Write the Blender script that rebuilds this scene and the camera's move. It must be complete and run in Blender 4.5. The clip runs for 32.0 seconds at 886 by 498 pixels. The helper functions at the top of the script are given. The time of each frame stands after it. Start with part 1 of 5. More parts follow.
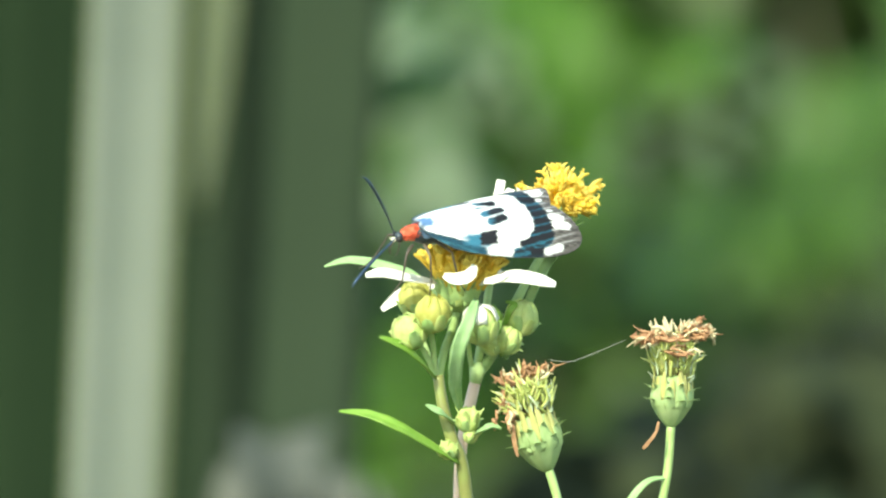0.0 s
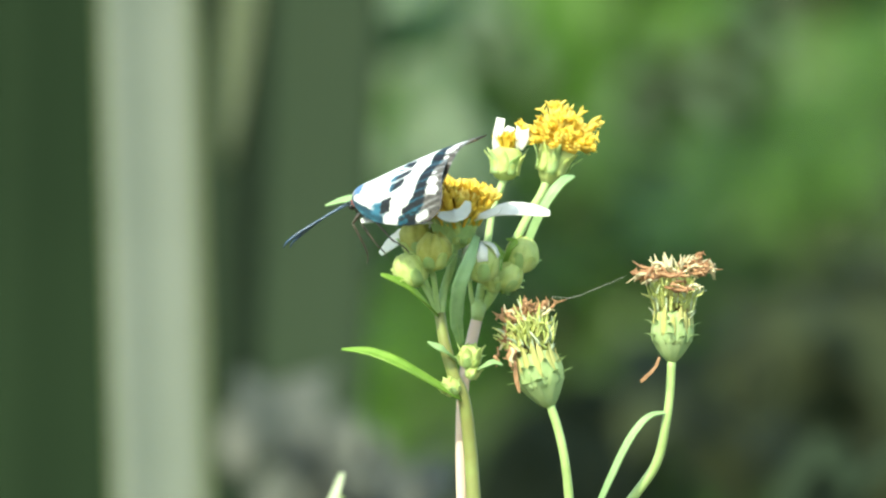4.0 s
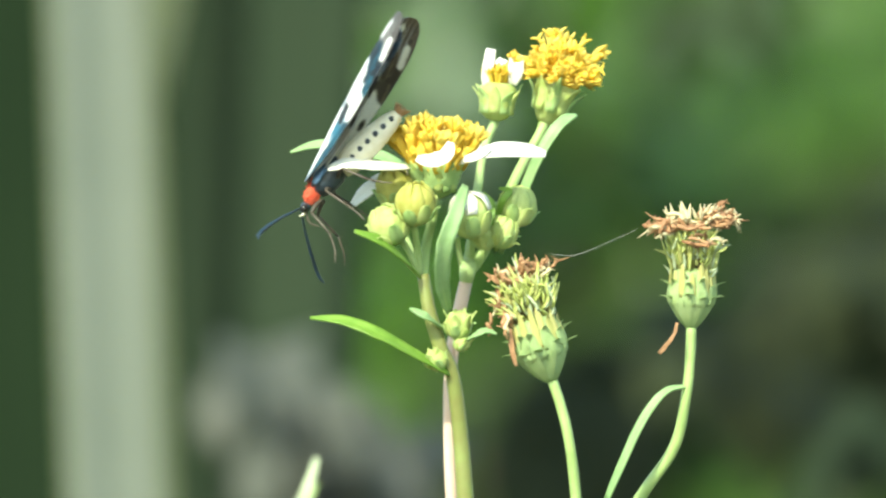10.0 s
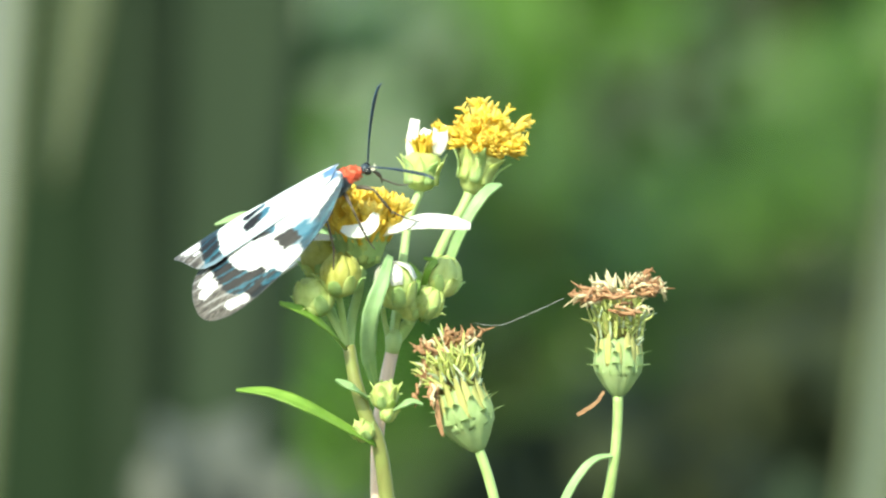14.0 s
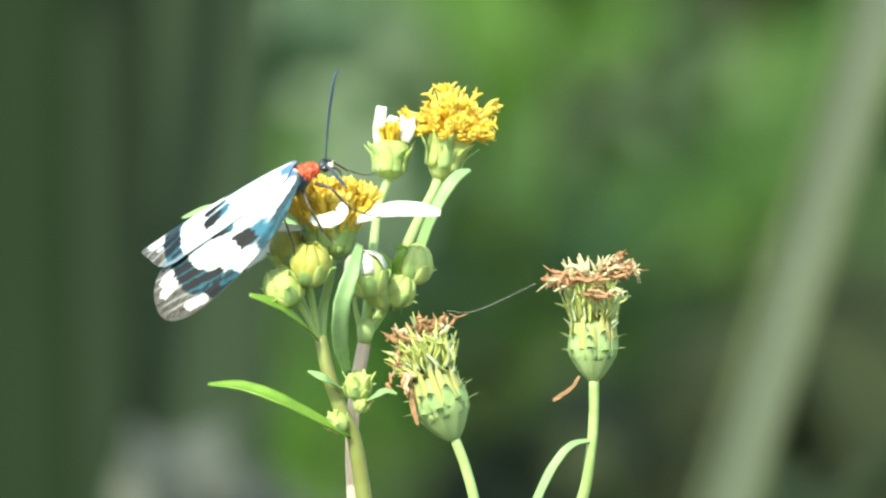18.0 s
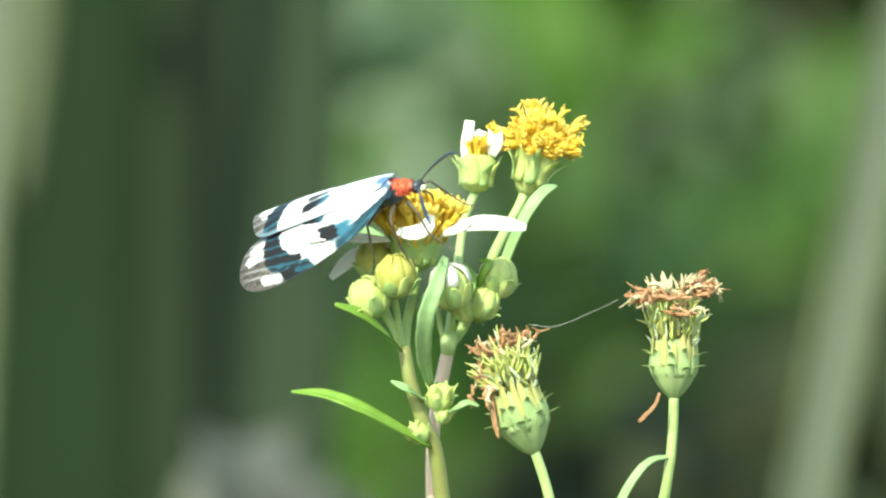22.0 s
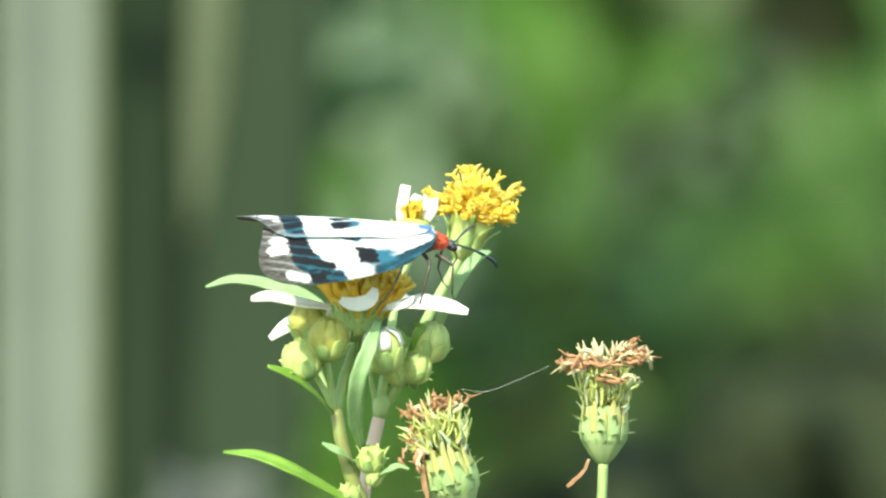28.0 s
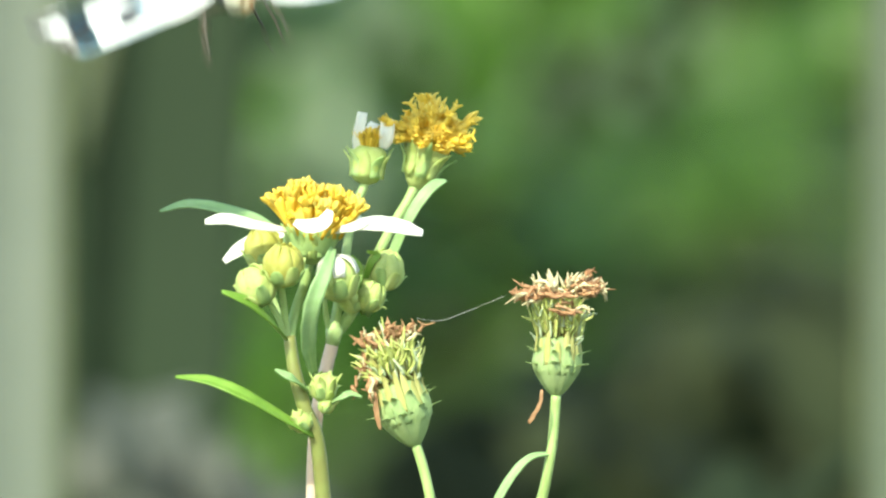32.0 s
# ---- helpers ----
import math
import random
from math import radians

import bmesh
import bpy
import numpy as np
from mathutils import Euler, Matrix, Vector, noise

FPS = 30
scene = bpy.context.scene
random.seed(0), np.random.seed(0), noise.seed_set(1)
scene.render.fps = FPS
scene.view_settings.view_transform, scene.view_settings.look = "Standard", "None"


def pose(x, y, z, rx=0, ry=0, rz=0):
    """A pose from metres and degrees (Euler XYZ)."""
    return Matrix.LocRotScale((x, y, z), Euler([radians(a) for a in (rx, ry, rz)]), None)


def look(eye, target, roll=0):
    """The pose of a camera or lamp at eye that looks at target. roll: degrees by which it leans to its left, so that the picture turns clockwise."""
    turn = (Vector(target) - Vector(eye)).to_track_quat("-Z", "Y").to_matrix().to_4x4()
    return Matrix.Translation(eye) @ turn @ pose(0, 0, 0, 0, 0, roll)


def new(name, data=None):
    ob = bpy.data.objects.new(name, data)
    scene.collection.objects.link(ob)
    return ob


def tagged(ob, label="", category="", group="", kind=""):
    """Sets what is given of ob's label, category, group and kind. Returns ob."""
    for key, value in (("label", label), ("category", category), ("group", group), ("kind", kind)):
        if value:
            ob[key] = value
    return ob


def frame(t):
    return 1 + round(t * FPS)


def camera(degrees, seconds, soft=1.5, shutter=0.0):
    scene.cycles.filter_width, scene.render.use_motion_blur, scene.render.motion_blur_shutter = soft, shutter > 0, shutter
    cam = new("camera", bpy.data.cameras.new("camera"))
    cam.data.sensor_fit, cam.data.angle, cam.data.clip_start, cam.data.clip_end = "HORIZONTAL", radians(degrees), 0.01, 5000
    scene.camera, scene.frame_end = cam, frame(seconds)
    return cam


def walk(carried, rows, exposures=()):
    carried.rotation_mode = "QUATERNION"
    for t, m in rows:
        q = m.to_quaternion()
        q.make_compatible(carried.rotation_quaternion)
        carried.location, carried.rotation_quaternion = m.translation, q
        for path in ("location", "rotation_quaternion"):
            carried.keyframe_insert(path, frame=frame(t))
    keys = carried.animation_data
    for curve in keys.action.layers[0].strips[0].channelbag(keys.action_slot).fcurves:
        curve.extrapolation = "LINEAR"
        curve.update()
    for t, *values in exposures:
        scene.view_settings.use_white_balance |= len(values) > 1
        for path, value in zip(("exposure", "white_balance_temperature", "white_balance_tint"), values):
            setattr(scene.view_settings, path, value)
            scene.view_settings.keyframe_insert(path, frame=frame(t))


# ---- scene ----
# The clip's plane of sharpness is y = 0; U metres to one unit of the plan, axis height Z0.
U, Z0, D0 = 6.5e-5, 0.9, 1.6


def W(u, v, d=0.0):
    """Plan point (u to the right, v down) at depth d metres behind the plane of sharpness."""
    return Vector(((u - 784) * U, d, Z0 + (441 - v) * U))


def far(u, v, d):
    """Plan point on the line from the eye past the plant, d metres behind it."""
    e = Vector((-0.0055, -D0, Z0))
    return e + (W(u, v) - e) * ((D0 + d) / D0)


PATH = [
    (0, -0.01067, -1.8332, 0.90294, -0.01699, 0.90665, -0.12),
    (0.5, -0.01048, -1.8432, 0.90269, -0.01611, 0.90566, -0.38),
    (1, -0.01022, -1.8432, 0.90235, -0.01460, 0.90504, -0.17),
    (1.5, -0.00990, -1.8394, 0.90193, -0.01425, 0.90431, -0.34),
    (2, -0.00958, -1.8390, 0.90152, -0.01388, 0.90392, -0.49),
    (2.5, -0.00945, -1.8375, 0.90120, -0.01309, 0.90240, -0.62),
    (3, -0.00951, -1.8385, 0.90098, -0.01418, 0.90127, -0.53),
    (3.5, -0.00975, -1.8442, 0.90086, -0.01626, 0.89979, -0.52),
    (5.5, -0.01176, -1.8341, 0.90105, -0.01645, 0.89652, -0.85),
    (6, -0.01185, -1.8325, 0.90106, -0.01600, 0.89679, -0.70),
    (6.5, -0.01168, -1.8344, 0.90103, -0.01469, 0.89655, -0.71),
    (7, -0.01124, -1.8344, 0.90097, -0.01337, 0.89580, -0.66),
    (7.5, -0.01035, -1.8296, 0.90116, -0.01293, 0.89670, -1.05),
    (8, -0.00927, -1.8305, 0.90163, -0.01378, 0.89905, -1.30),
    (8.5, -0.00839, -1.6997, 0.90182, -0.02029, 0.89839, -1.30),
    (9, -0.00770, -1.6067, 0.90175, -0.03076, 0.89292, -1.27),
    (9.5, -0.00702, -1.5990, 0.90166, -0.02544, 0.89133, -1.33),
    (10, -0.00654, -1.5970, 0.90128, -0.01531, 0.89285, -1.30),
    (10.5, -0.00627, -1.5917, 0.90061, -0.01151, 0.89559, -0.98),
    (11, -0.00582, -1.5940, 0.90020, -0.00969, 0.89610, -1.20),
    (11.5, -0.00519, -1.5987, 0.90005, -0.01068, 0.89699, -1.42),
    (12, -0.00455, -1.5977, 0.89990, -0.00986, 0.89711, -1.42),
    (12.5, -0.00406, -1.5978, 0.89976, -0.00945, 0.89789, -1.38),
    (13, -0.00372, -1.5923, 0.89965, -0.00900, 0.89884, -1.61),
    (13.5, -0.00345, -1.5895, 0.89942, -0.00827, 0.89986, -1.69),
    (14, -0.00325, -1.5942, 0.89906, -0.00653, 0.90070, -1.82),
    (14.5, -0.00311, -1.5935, 0.89859, -0.00636, 0.90215, -2.06),
    (16.5, -0.00208, -1.5875, 0.89572, -0.00515, 0.90178, -2.20),
    (17, -0.00207, -1.5863, 0.89513, -0.00467, 0.90044, -2.64),
    (17.5, -0.00233, -1.5784, 0.89472, -0.00421, 0.89916, -3.15),
    (18, -0.00286, -1.5777, 0.89447, -0.00323, 0.89909, -3.30),
    (18.5, -0.00367, -1.5801, 0.89439, -0.00452, 0.90079, -3.07),
    (19, -0.00474, -1.5797, 0.89448, -0.00588, 0.90161, -2.99),
    (19.5, -0.00565, -1.5899, 0.89459, -0.00700, 0.90180, -2.65),
    (20, -0.00640, -1.5916, 0.89472, -0.01056, 0.90130, -2.51),
    (20.5, -0.00699, -1.5827, 0.89488, -0.01101, 0.90081, -2.29),
    (21, -0.00742, -1.5846, 0.89505, -0.01245, 0.90054, -1.80),
    (21.5, -0.00769, -1.5908, 0.89525, -0.01245, 0.90088, -1.87),
    (22, -0.00796, -1.5918, 0.89544, -0.01285, 0.90106, -1.89),
    (22.5, -0.00823, -1.5905, 0.89564, -0.01363, 0.90077, -1.72),
    (23, -0.00850, -1.5957, 0.89583, -0.01361, 0.90118, -1.55),
    (23.5, -0.00836, -1.5920, 0.89615, -0.01154, 0.90119, -1.55),
    (24, -0.00781, -1.5965, 0.89660, -0.01007, 0.90144, -1.26),
    (24.5, -0.00685, -1.5940, 0.89716, -0.00774, 0.90117, -1.45),
    (26.5, -0.00026, -1.5856, 0.90031, -0.00437, 0.89996, -1.57),
    (27, 0.00125, -1.5909, 0.90115, -0.00459, 0.90163, -1.48),
    (27.5, 0.00263, -1.5979, 0.90199, -0.00491, 0.90492, -1.51),
    (28, 0.00339, -1.6031, 0.90263, -0.00504, 0.90827, -0.99),
    (28.5, 0.00354, -1.6007, 0.90308, -0.00469, 0.90992, -1.16),
    (29, 0.00320, -1.6042, 0.90332, -0.00494, 0.90995, -0.38),
    (29.5, 0.00239, -1.6017, 0.90336, -0.00107, 0.90824, -0.82),
    (30, 0.00109, -1.6033, 0.90320, 0.00086, 0.90647, -0.73),
    (30.5, -0.00021, -1.6059, 0.90304, 0.00018, 0.90480, -0.34),
    (31, -0.00150, -1.6065, 0.90287, 0.00045, 0.90405, -0.29),
    (31.5, -0.00254, -1.6039, 0.90274, 0.00154, 0.90151, -0.22),
    (32, -0.00332, -1.6000, 0.90264, 0.00000, 0.90000, 0.00),
]

EXPOSURE = 1.74
cam = camera(2 * math.degrees(math.atan(784 * U / D0)), 32.0, soft=2.3, shutter=0.3)
cam.data.dof.use_dof = True
cam.data.dof.aperture_fstop = cam.data.lens / 16.0
walk(cam, [(t, look((x, y, z), (tx, 0, tz), r)) for t, x, y, z, tx, tz, r in PATH],
     exposures=[(0, EXPOSURE, 7700, -9), (32, EXPOSURE, 7700, -9)])

# ---- light ----
SUN_ELEV, SUN_AZ = 43.0, 204.0
world = bpy.data.worlds.new("world")
scene.world = world
world.use_nodes = True
sky = world.node_tree.nodes.new("ShaderNodeTexSky")
sky.sky_type, sky.sun_disc = "NISHITA", False
sky.sun_elevation, sky.sun_rotation = radians(SUN_ELEV), radians(SUN_AZ)
world.node_tree.links.new(sky.outputs[0], world.node_tree.nodes["Background"].inputs[0])
world.node_tree.nodes["Background"].inputs[1].default_value = 0.15
sun = new("sun", bpy.data.lights.new("sun", "SUN"))
sun.data.energy, sun.data.angle, sun.data.color = 2.35, radians(1.5), (1.0, 0.96, 0.90)
a = radians(SUN_AZ)
sun_from = Vector((math.sin(a) * math.cos(radians(SUN_ELEV)), math.cos(a) * math.cos(radians(SUN_ELEV)), math.sin(radians(SUN_ELEV))))
sun.matrix_world = look(sun_from * 20, (0, 0, 0))


# ---- materials ----
def mat(name, colors, rough=0.5, scale=400.0, trans=0.0, bump=0.15, spread=0.25, spec=0.5, attr="", grain=4000.0, sheen=0.0, metal=0.0):
    """Two-scale procedural surface. colors: two ends of the patchy variation. trans: share of light let through."""
    m = bpy.data.materials.new(name)
    m.use_nodes = True
    t = m.node_tree
    n, l = t.nodes, t.links
    b = n["Principled BSDF"]
    b.inputs["Roughness"].default_value = rough
    b.inputs["Specular IOR Level"].default_value = spec
    b.inputs["Metallic"].default_value = metal
    tc = n.new("ShaderNodeTexCoord")
    n1 = n.new("ShaderNodeTexNoise")
    n1.inputs["Scale"].default_value, n1.inputs["Detail"].default_value = scale, 3
    l.new(tc.outputs["Object"], n1.inputs["Vector"])
    info = n.new("ShaderNodeObjectInfo")
    add = n.new("ShaderNodeMath")
    add.operation = "MULTIPLY_ADD"
    l.new(info.outputs["Random"], add.inputs[0])
    add.inputs[1].default_value = spread
    l.new(n1.outputs[0], add.inputs[2])
    ramp = n.new("ShaderNodeMapRange")
    ramp.inputs[1].default_value, ramp.inputs[2].default_value = 0.3, 0.7 + spread
    l.new(add.outputs[0], ramp.inputs[0])
    mix = n.new("ShaderNodeMix")
    mix.data_type = "RGBA"
    mix.inputs[6].default_value, mix.inputs[7].default_value = (*colors[0], 1), (*colors[1], 1)
    l.new(ramp.outputs[0], mix.inputs[0])
    out = mix.outputs[2]
    if attr:
        at = n.new("ShaderNodeAttribute")
        at.attribute_name = attr
        mul = n.new("ShaderNodeMix")
        mul.data_type, mul.blend_type = "RGBA", "MULTIPLY"
        mul.inputs[0].default_value = 1.0
        l.new(at.outputs["Color"], mul.inputs[6])
        l.new(out, mul.inputs[7])
        out = mul.outputs[2]
    n2 = n.new("ShaderNodeTexNoise")
    n2.inputs["Scale"].default_value = grain
    l.new(tc.outputs["Object"], n2.inputs["Vector"])
    bp = n.new("ShaderNodeBump")
    bp.inputs["Strength"].default_value, bp.inputs["Distance"].default_value = bump, 0.0004
    l.new(n2.outputs[0], bp.inputs["Height"])
    l.new(bp.outputs[0], b.inputs["Normal"])
    l.new(out, b.inputs["Base Color"])
    if trans:
        tr = n.new("ShaderNodeBsdfTranslucent")
        l.new(out, tr.inputs[0])
        mx = n.new("ShaderNodeMixShader")
        mx.inputs[0].default_value = trans
        l.new(b.outputs[0], mx.inputs[1])
        l.new(tr.outputs[0], mx.inputs[2])
        l.new(mx.outputs[0], n["Material Output"].inputs[0])
    return m


LEAF = mat("leaf_green", ((0.16, 0.31, 0.045), (0.26, 0.43, 0.08)), 0.45, 500, 0.35)
LEAF_PALE = mat("leaf_pale", ((0.22, 0.38, 0.15), (0.34, 0.50, 0.25)), 0.5, 600, 0.3)
STEM = mat("stem_green", ((0.25, 0.37, 0.12), (0.36, 0.49, 0.19)), 0.45, 700, 0.1)
STEM_PALE = mat("stem_pale", ((0.38, 0.52, 0.20), (0.50, 0.64, 0.32)), 0.45, 700, 0.3)
STEM_PINK = mat("stem_pink", ((0.60, 0.42, 0.34), (0.66, 0.52, 0.42)), 0.45, 500, 0.1)
STEM_RUST = mat("stem_rust", ((0.19, 0.19, 0.06), (0.22, 0.29, 0.08)), 0.45, 500, 0.1)
BUD = mat("bud_green", ((0.46, 0.57, 0.17), (0.63, 0.72, 0.31)), 0.6, 900, 0.4)
BUD_YEL = mat("bud_yellow", ((0.42, 0.42, 0.08), (0.60, 0.60, 0.20)), 0.6, 900, 0.4)
INVOL = mat("involucre_green", ((0.36, 0.53, 0.19), (0.52, 0.67, 0.31)), 0.65, 700, 0.4)
HEAD = mat("seed_head_green", ((0.28, 0.41, 0.16), (0.42, 0.54, 0.26)), 0.7, 700, 0.3)
HEAD_YEL = mat("seed_head_straw", ((0.40, 0.41, 0.13), (0.60, 0.57, 0.24)), 0.65, 900, 0.35, spread=0.5)
HEAD_TIP = mat("spike_tip_pale", ((0.50, 0.60, 0.38), (0.66, 0.72, 0.54)), 0.6, 900, 0.3)
CURL = mat("curl_green", ((0.45, 0.52, 0.13), (0.66, 0.70, 0.30)), 0.55, 900, 0.35, spread=0.6)
PETAL = mat("petal_white", ((0.80, 0.80, 0.74), (0.86, 0.86, 0.83)), 0.5, 900, 0.35, spec=0.3)
YELLOW = mat("floret_yellow", ((0.84, 0.64, 0.09), (0.90, 0.77, 0.26)), 0.55, 900, 0.45, spread=0.6)
ORANGE = mat("floret_orange", ((0.78, 0.50, 0.045), (0.87, 0.65, 0.11)), 0.55, 900, 0.35, spread=0.6)
BROWN = mat("dry_brown", ((0.22, 0.10, 0.042), (0.52, 0.30, 0.165)), 0.7, 1200, 0.15, spread=0.5)
CREAM = mat("dry_cream", ((0.58, 0.48, 0.30), (0.70, 0.64, 0.42)), 0.6, 1200, 0.25)
ACHENE = mat("achene_brown", ((0.10, 0.07, 0.03), (0.20, 0.15, 0.05)), 0.5, 900)
SILK = mat("silk", ((0.7, 0.7, 0.7), (0.8, 0.8, 0.8)), 0.3, 900, 0.3)
WING = mat("wing_scales", ((0.84, 0.85, 0.86), (1.0, 1.0, 1.0)), 0.5, 1500, 0.10, attr="pattern", spec=0.25)
RED = mat("collar_red", ((0.55, 0.07, 0.04), (0.68, 0.15, 0.09)), 0.85, 1500, spec=0.15, bump=0.6)
BODY = mat("body_black", ((0.012, 0.016, 0.022), (0.03, 0.05, 0.07)), 0.4, 1500)
BELLY = mat("belly_cream", ((0.60, 0.56, 0.42), (0.75, 0.72, 0.60)), 0.6, 1500)
LEG = mat("leg_dark", ((0.035, 0.025, 0.02), (0.10, 0.08, 0.06)), 0.45, 1500)
ANT = mat("antenna_blue", ((0.012, 0.02, 0.035), (0.03, 0.07, 0.13)), 0.3, 900, metal=0.3)
TUFT = mat("scale_blue", ((0.06, 0.13, 0.24), (0.16, 0.28, 0.44)), 0.5, 1500)
TAIL = mat("hair_rust", ((0.20, 0.10, 0.05), (0.34, 0.20, 0.10)), 0.8, 1500)
EYE = mat("eye_black", ((0.01, 0.01, 0.01), (0.02, 0.02, 0.02)), 0.2, 900)
REED_PALE = mat("reed_pale", ((0.132, 0.160, 0.130), (0.175, 0.202, 0.170)), 0.45, 30, 0.3, grain=500)
REED_MID = mat("reed_mid", ((0.115, 0.148, 0.108), (0.16, 0.19, 0.145)), 0.45, 30, 0.3, grain=500)
REED_DRY = mat("reed_dry", ((0.085, 0.11, 0.05), (0.125, 0.15, 0.075)), 0.5, 30, 0.3, grain=500)
# Dark reeds: their shade is put into these two low greens.
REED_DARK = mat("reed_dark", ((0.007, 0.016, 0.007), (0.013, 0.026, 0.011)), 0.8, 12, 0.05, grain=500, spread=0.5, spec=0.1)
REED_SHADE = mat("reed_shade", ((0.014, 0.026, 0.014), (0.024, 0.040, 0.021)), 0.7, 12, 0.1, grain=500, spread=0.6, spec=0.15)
# Bright to dark copies of one leaf green: sun and shade in the colour.
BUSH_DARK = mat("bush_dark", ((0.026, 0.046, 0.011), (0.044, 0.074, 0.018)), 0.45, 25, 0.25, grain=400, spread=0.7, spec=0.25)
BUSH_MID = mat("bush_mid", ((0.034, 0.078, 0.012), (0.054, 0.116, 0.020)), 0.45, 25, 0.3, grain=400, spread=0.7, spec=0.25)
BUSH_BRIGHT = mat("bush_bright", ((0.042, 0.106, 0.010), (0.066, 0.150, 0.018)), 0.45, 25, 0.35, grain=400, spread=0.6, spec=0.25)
# Sky reflection on leaves is put into this pale green.
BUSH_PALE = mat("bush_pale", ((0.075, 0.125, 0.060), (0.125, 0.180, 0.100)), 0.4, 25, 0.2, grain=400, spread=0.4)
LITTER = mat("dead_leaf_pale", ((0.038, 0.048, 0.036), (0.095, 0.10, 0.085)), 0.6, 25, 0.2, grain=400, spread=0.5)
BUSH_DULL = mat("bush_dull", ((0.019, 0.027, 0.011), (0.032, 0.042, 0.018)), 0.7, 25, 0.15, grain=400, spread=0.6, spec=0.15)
BARK = mat("bark", ((0.05, 0.04, 0.03), (0.10, 0.08, 0.055)), 0.8, 60, grain=600)
SOIL = mat("soil", ((0.03, 0.03, 0.015), (0.07, 0.065, 0.035)), 0.9, 3, bump=0.5, grain=60)


# ---- shape tools ----
def part(name, bm, material, parent=None, label=""):
    me = bpy.data.meshes.new(name)
    bm.to_mesh(me)
    bm.free()
    for p in me.polygons:
        p.use_smooth = True
    me.materials.append(material)
    ob = new(name, me)
    ob.parent = parent
    if label:
        ob["label"] = label
    return ob


def thing(name, label, category, at=(0, 0, 0), group="", kind=""):
    e = new(name)
    e.empty_display_size = 0.005
    e.location = at
    return tagged(e, label, category, group, kind)


def curve(pts, n):
    """n points evenly along a smooth curve through pts."""
    p = [Vector(q) for q in pts]
    if len(p) == 2:
        return [p[0].lerp(p[1], i / (n - 1)) for i in range(n)]
    e = [p[0] * 2 - p[1], *p, p[-1] * 2 - p[-2]]
    out = []
    for i in range(n):
        x = i / (n - 1) * (len(p) - 1)
        k = min(int(x), len(p) - 2)
        f = x - k
        a, b, c, d = e[k:k + 4]
        out.append(0.5 * (2 * b + (c - a) * f + (2 * a - 5 * b + 4 * c - d) * f * f + (3 * b - a - 3 * c + d) * f ** 3))
    return out


def tube(bm, pts, radii, seg=8, n=0, ridge=0.0):
    """A closed tube through pts with radii given at even steps."""
    n = n or max(4, len(pts) * 4)
    c = curve(pts, n)
    rings, up = [], Vector((0.31, 0.85, 0.2))
    for i, p in enumerate(c):
        t = (c[min(i + 1, n - 1)] - c[max(i - 1, 0)]).normalized()
        x = t.cross(up)
        x = x.normalized() if x.length > 1e-6 else t.orthogonal().normalized()
        y = t.cross(x)
        f = i / (n - 1) * (len(radii) - 1)
        k = min(int(f), len(radii) - 2) if len(radii) > 1 else 0
        r = radii[k] + (radii[min(k + 1, len(radii) - 1)] - radii[k]) * (f - k)
        rings.append([bm.verts.new(p + (x * math.cos(q) + y * math.sin(q)) * r * (1 + ridge * (j % 2)))
                      for j, q in enumerate(2 * math.pi * j / seg for j in range(seg))])
    for a, b in zip(rings, rings[1:]):
        for j in range(seg):
            bm.faces.new((a[j], a[(j + 1) % seg], b[(j + 1) % seg], b[j]))
    bm.faces.new(rings[0][::-1])
    bm.faces.new(rings[-1])


def ribbon(bm, pts, width, facing, thick=0.00012, fold=0.15, n=16, across=5, wave=0.0, seed=0):
    """A leaf or petal along pts. width: its half widths at even steps; facing: the way its upper face looks; fold: depth of its keel."""
    c = curve(pts, n)
    facing = Vector(facing).normalized()
    rnd = random.Random(seed)
    ph = rnd.random() * 6
    tops, bots = [], []
    for i, p in enumerate(c):
        t = (c[min(i + 1, n - 1)] - c[max(i - 1, 0)]).normalized()
        side = t.cross(facing)
        side = side.normalized() if side.length > 1e-6 else t.orthogonal().normalized()
        nor = side.cross(t)
        f = i / (n - 1) * (len(width) - 1)
        k = min(int(f), len(width) - 2)
        w = width[k] + (width[k + 1] - width[k]) * (f - k)
        top, bot = [], []
        for j in range(across):
            s = 2 * j / (across - 1) - 1
            ww = w * (1 + wave * math.sin(i * 1.9 + ph + s) * abs(s))
            q = p + side * s * ww + nor * (fold * w * abs(s) + wave * 0.5 * w * math.sin(i * 1.3 + ph) * s)
            top.append(bm.verts.new(q + nor * thick / 2))
            bot.append(bm.verts.new(q - nor * thick / 2))
        tops.append(top)
        bots.append(bot)
    for i in range(n - 1):
        for j in range(across - 1):
            bm.faces.new((tops[i][j], tops[i][j + 1], tops[i + 1][j + 1], tops[i + 1][j]))
            bm.faces.new((bots[i][j + 1], bots[i][j], bots[i + 1][j], bots[i + 1][j + 1]))
        bm.faces.new((tops[i][0], tops[i + 1][0], bots[i + 1][0], bots[i][0]))
        bm.faces.new((tops[i + 1][-1], tops[i][-1], bots[i][-1], bots[i + 1][-1]))
    for a, b in ((tops[0], bots[0]), (bots[-1], tops[-1])):
        for j in range(across - 1):
            bm.faces.new((a[j + 1], a[j], b[j], b[j + 1]))


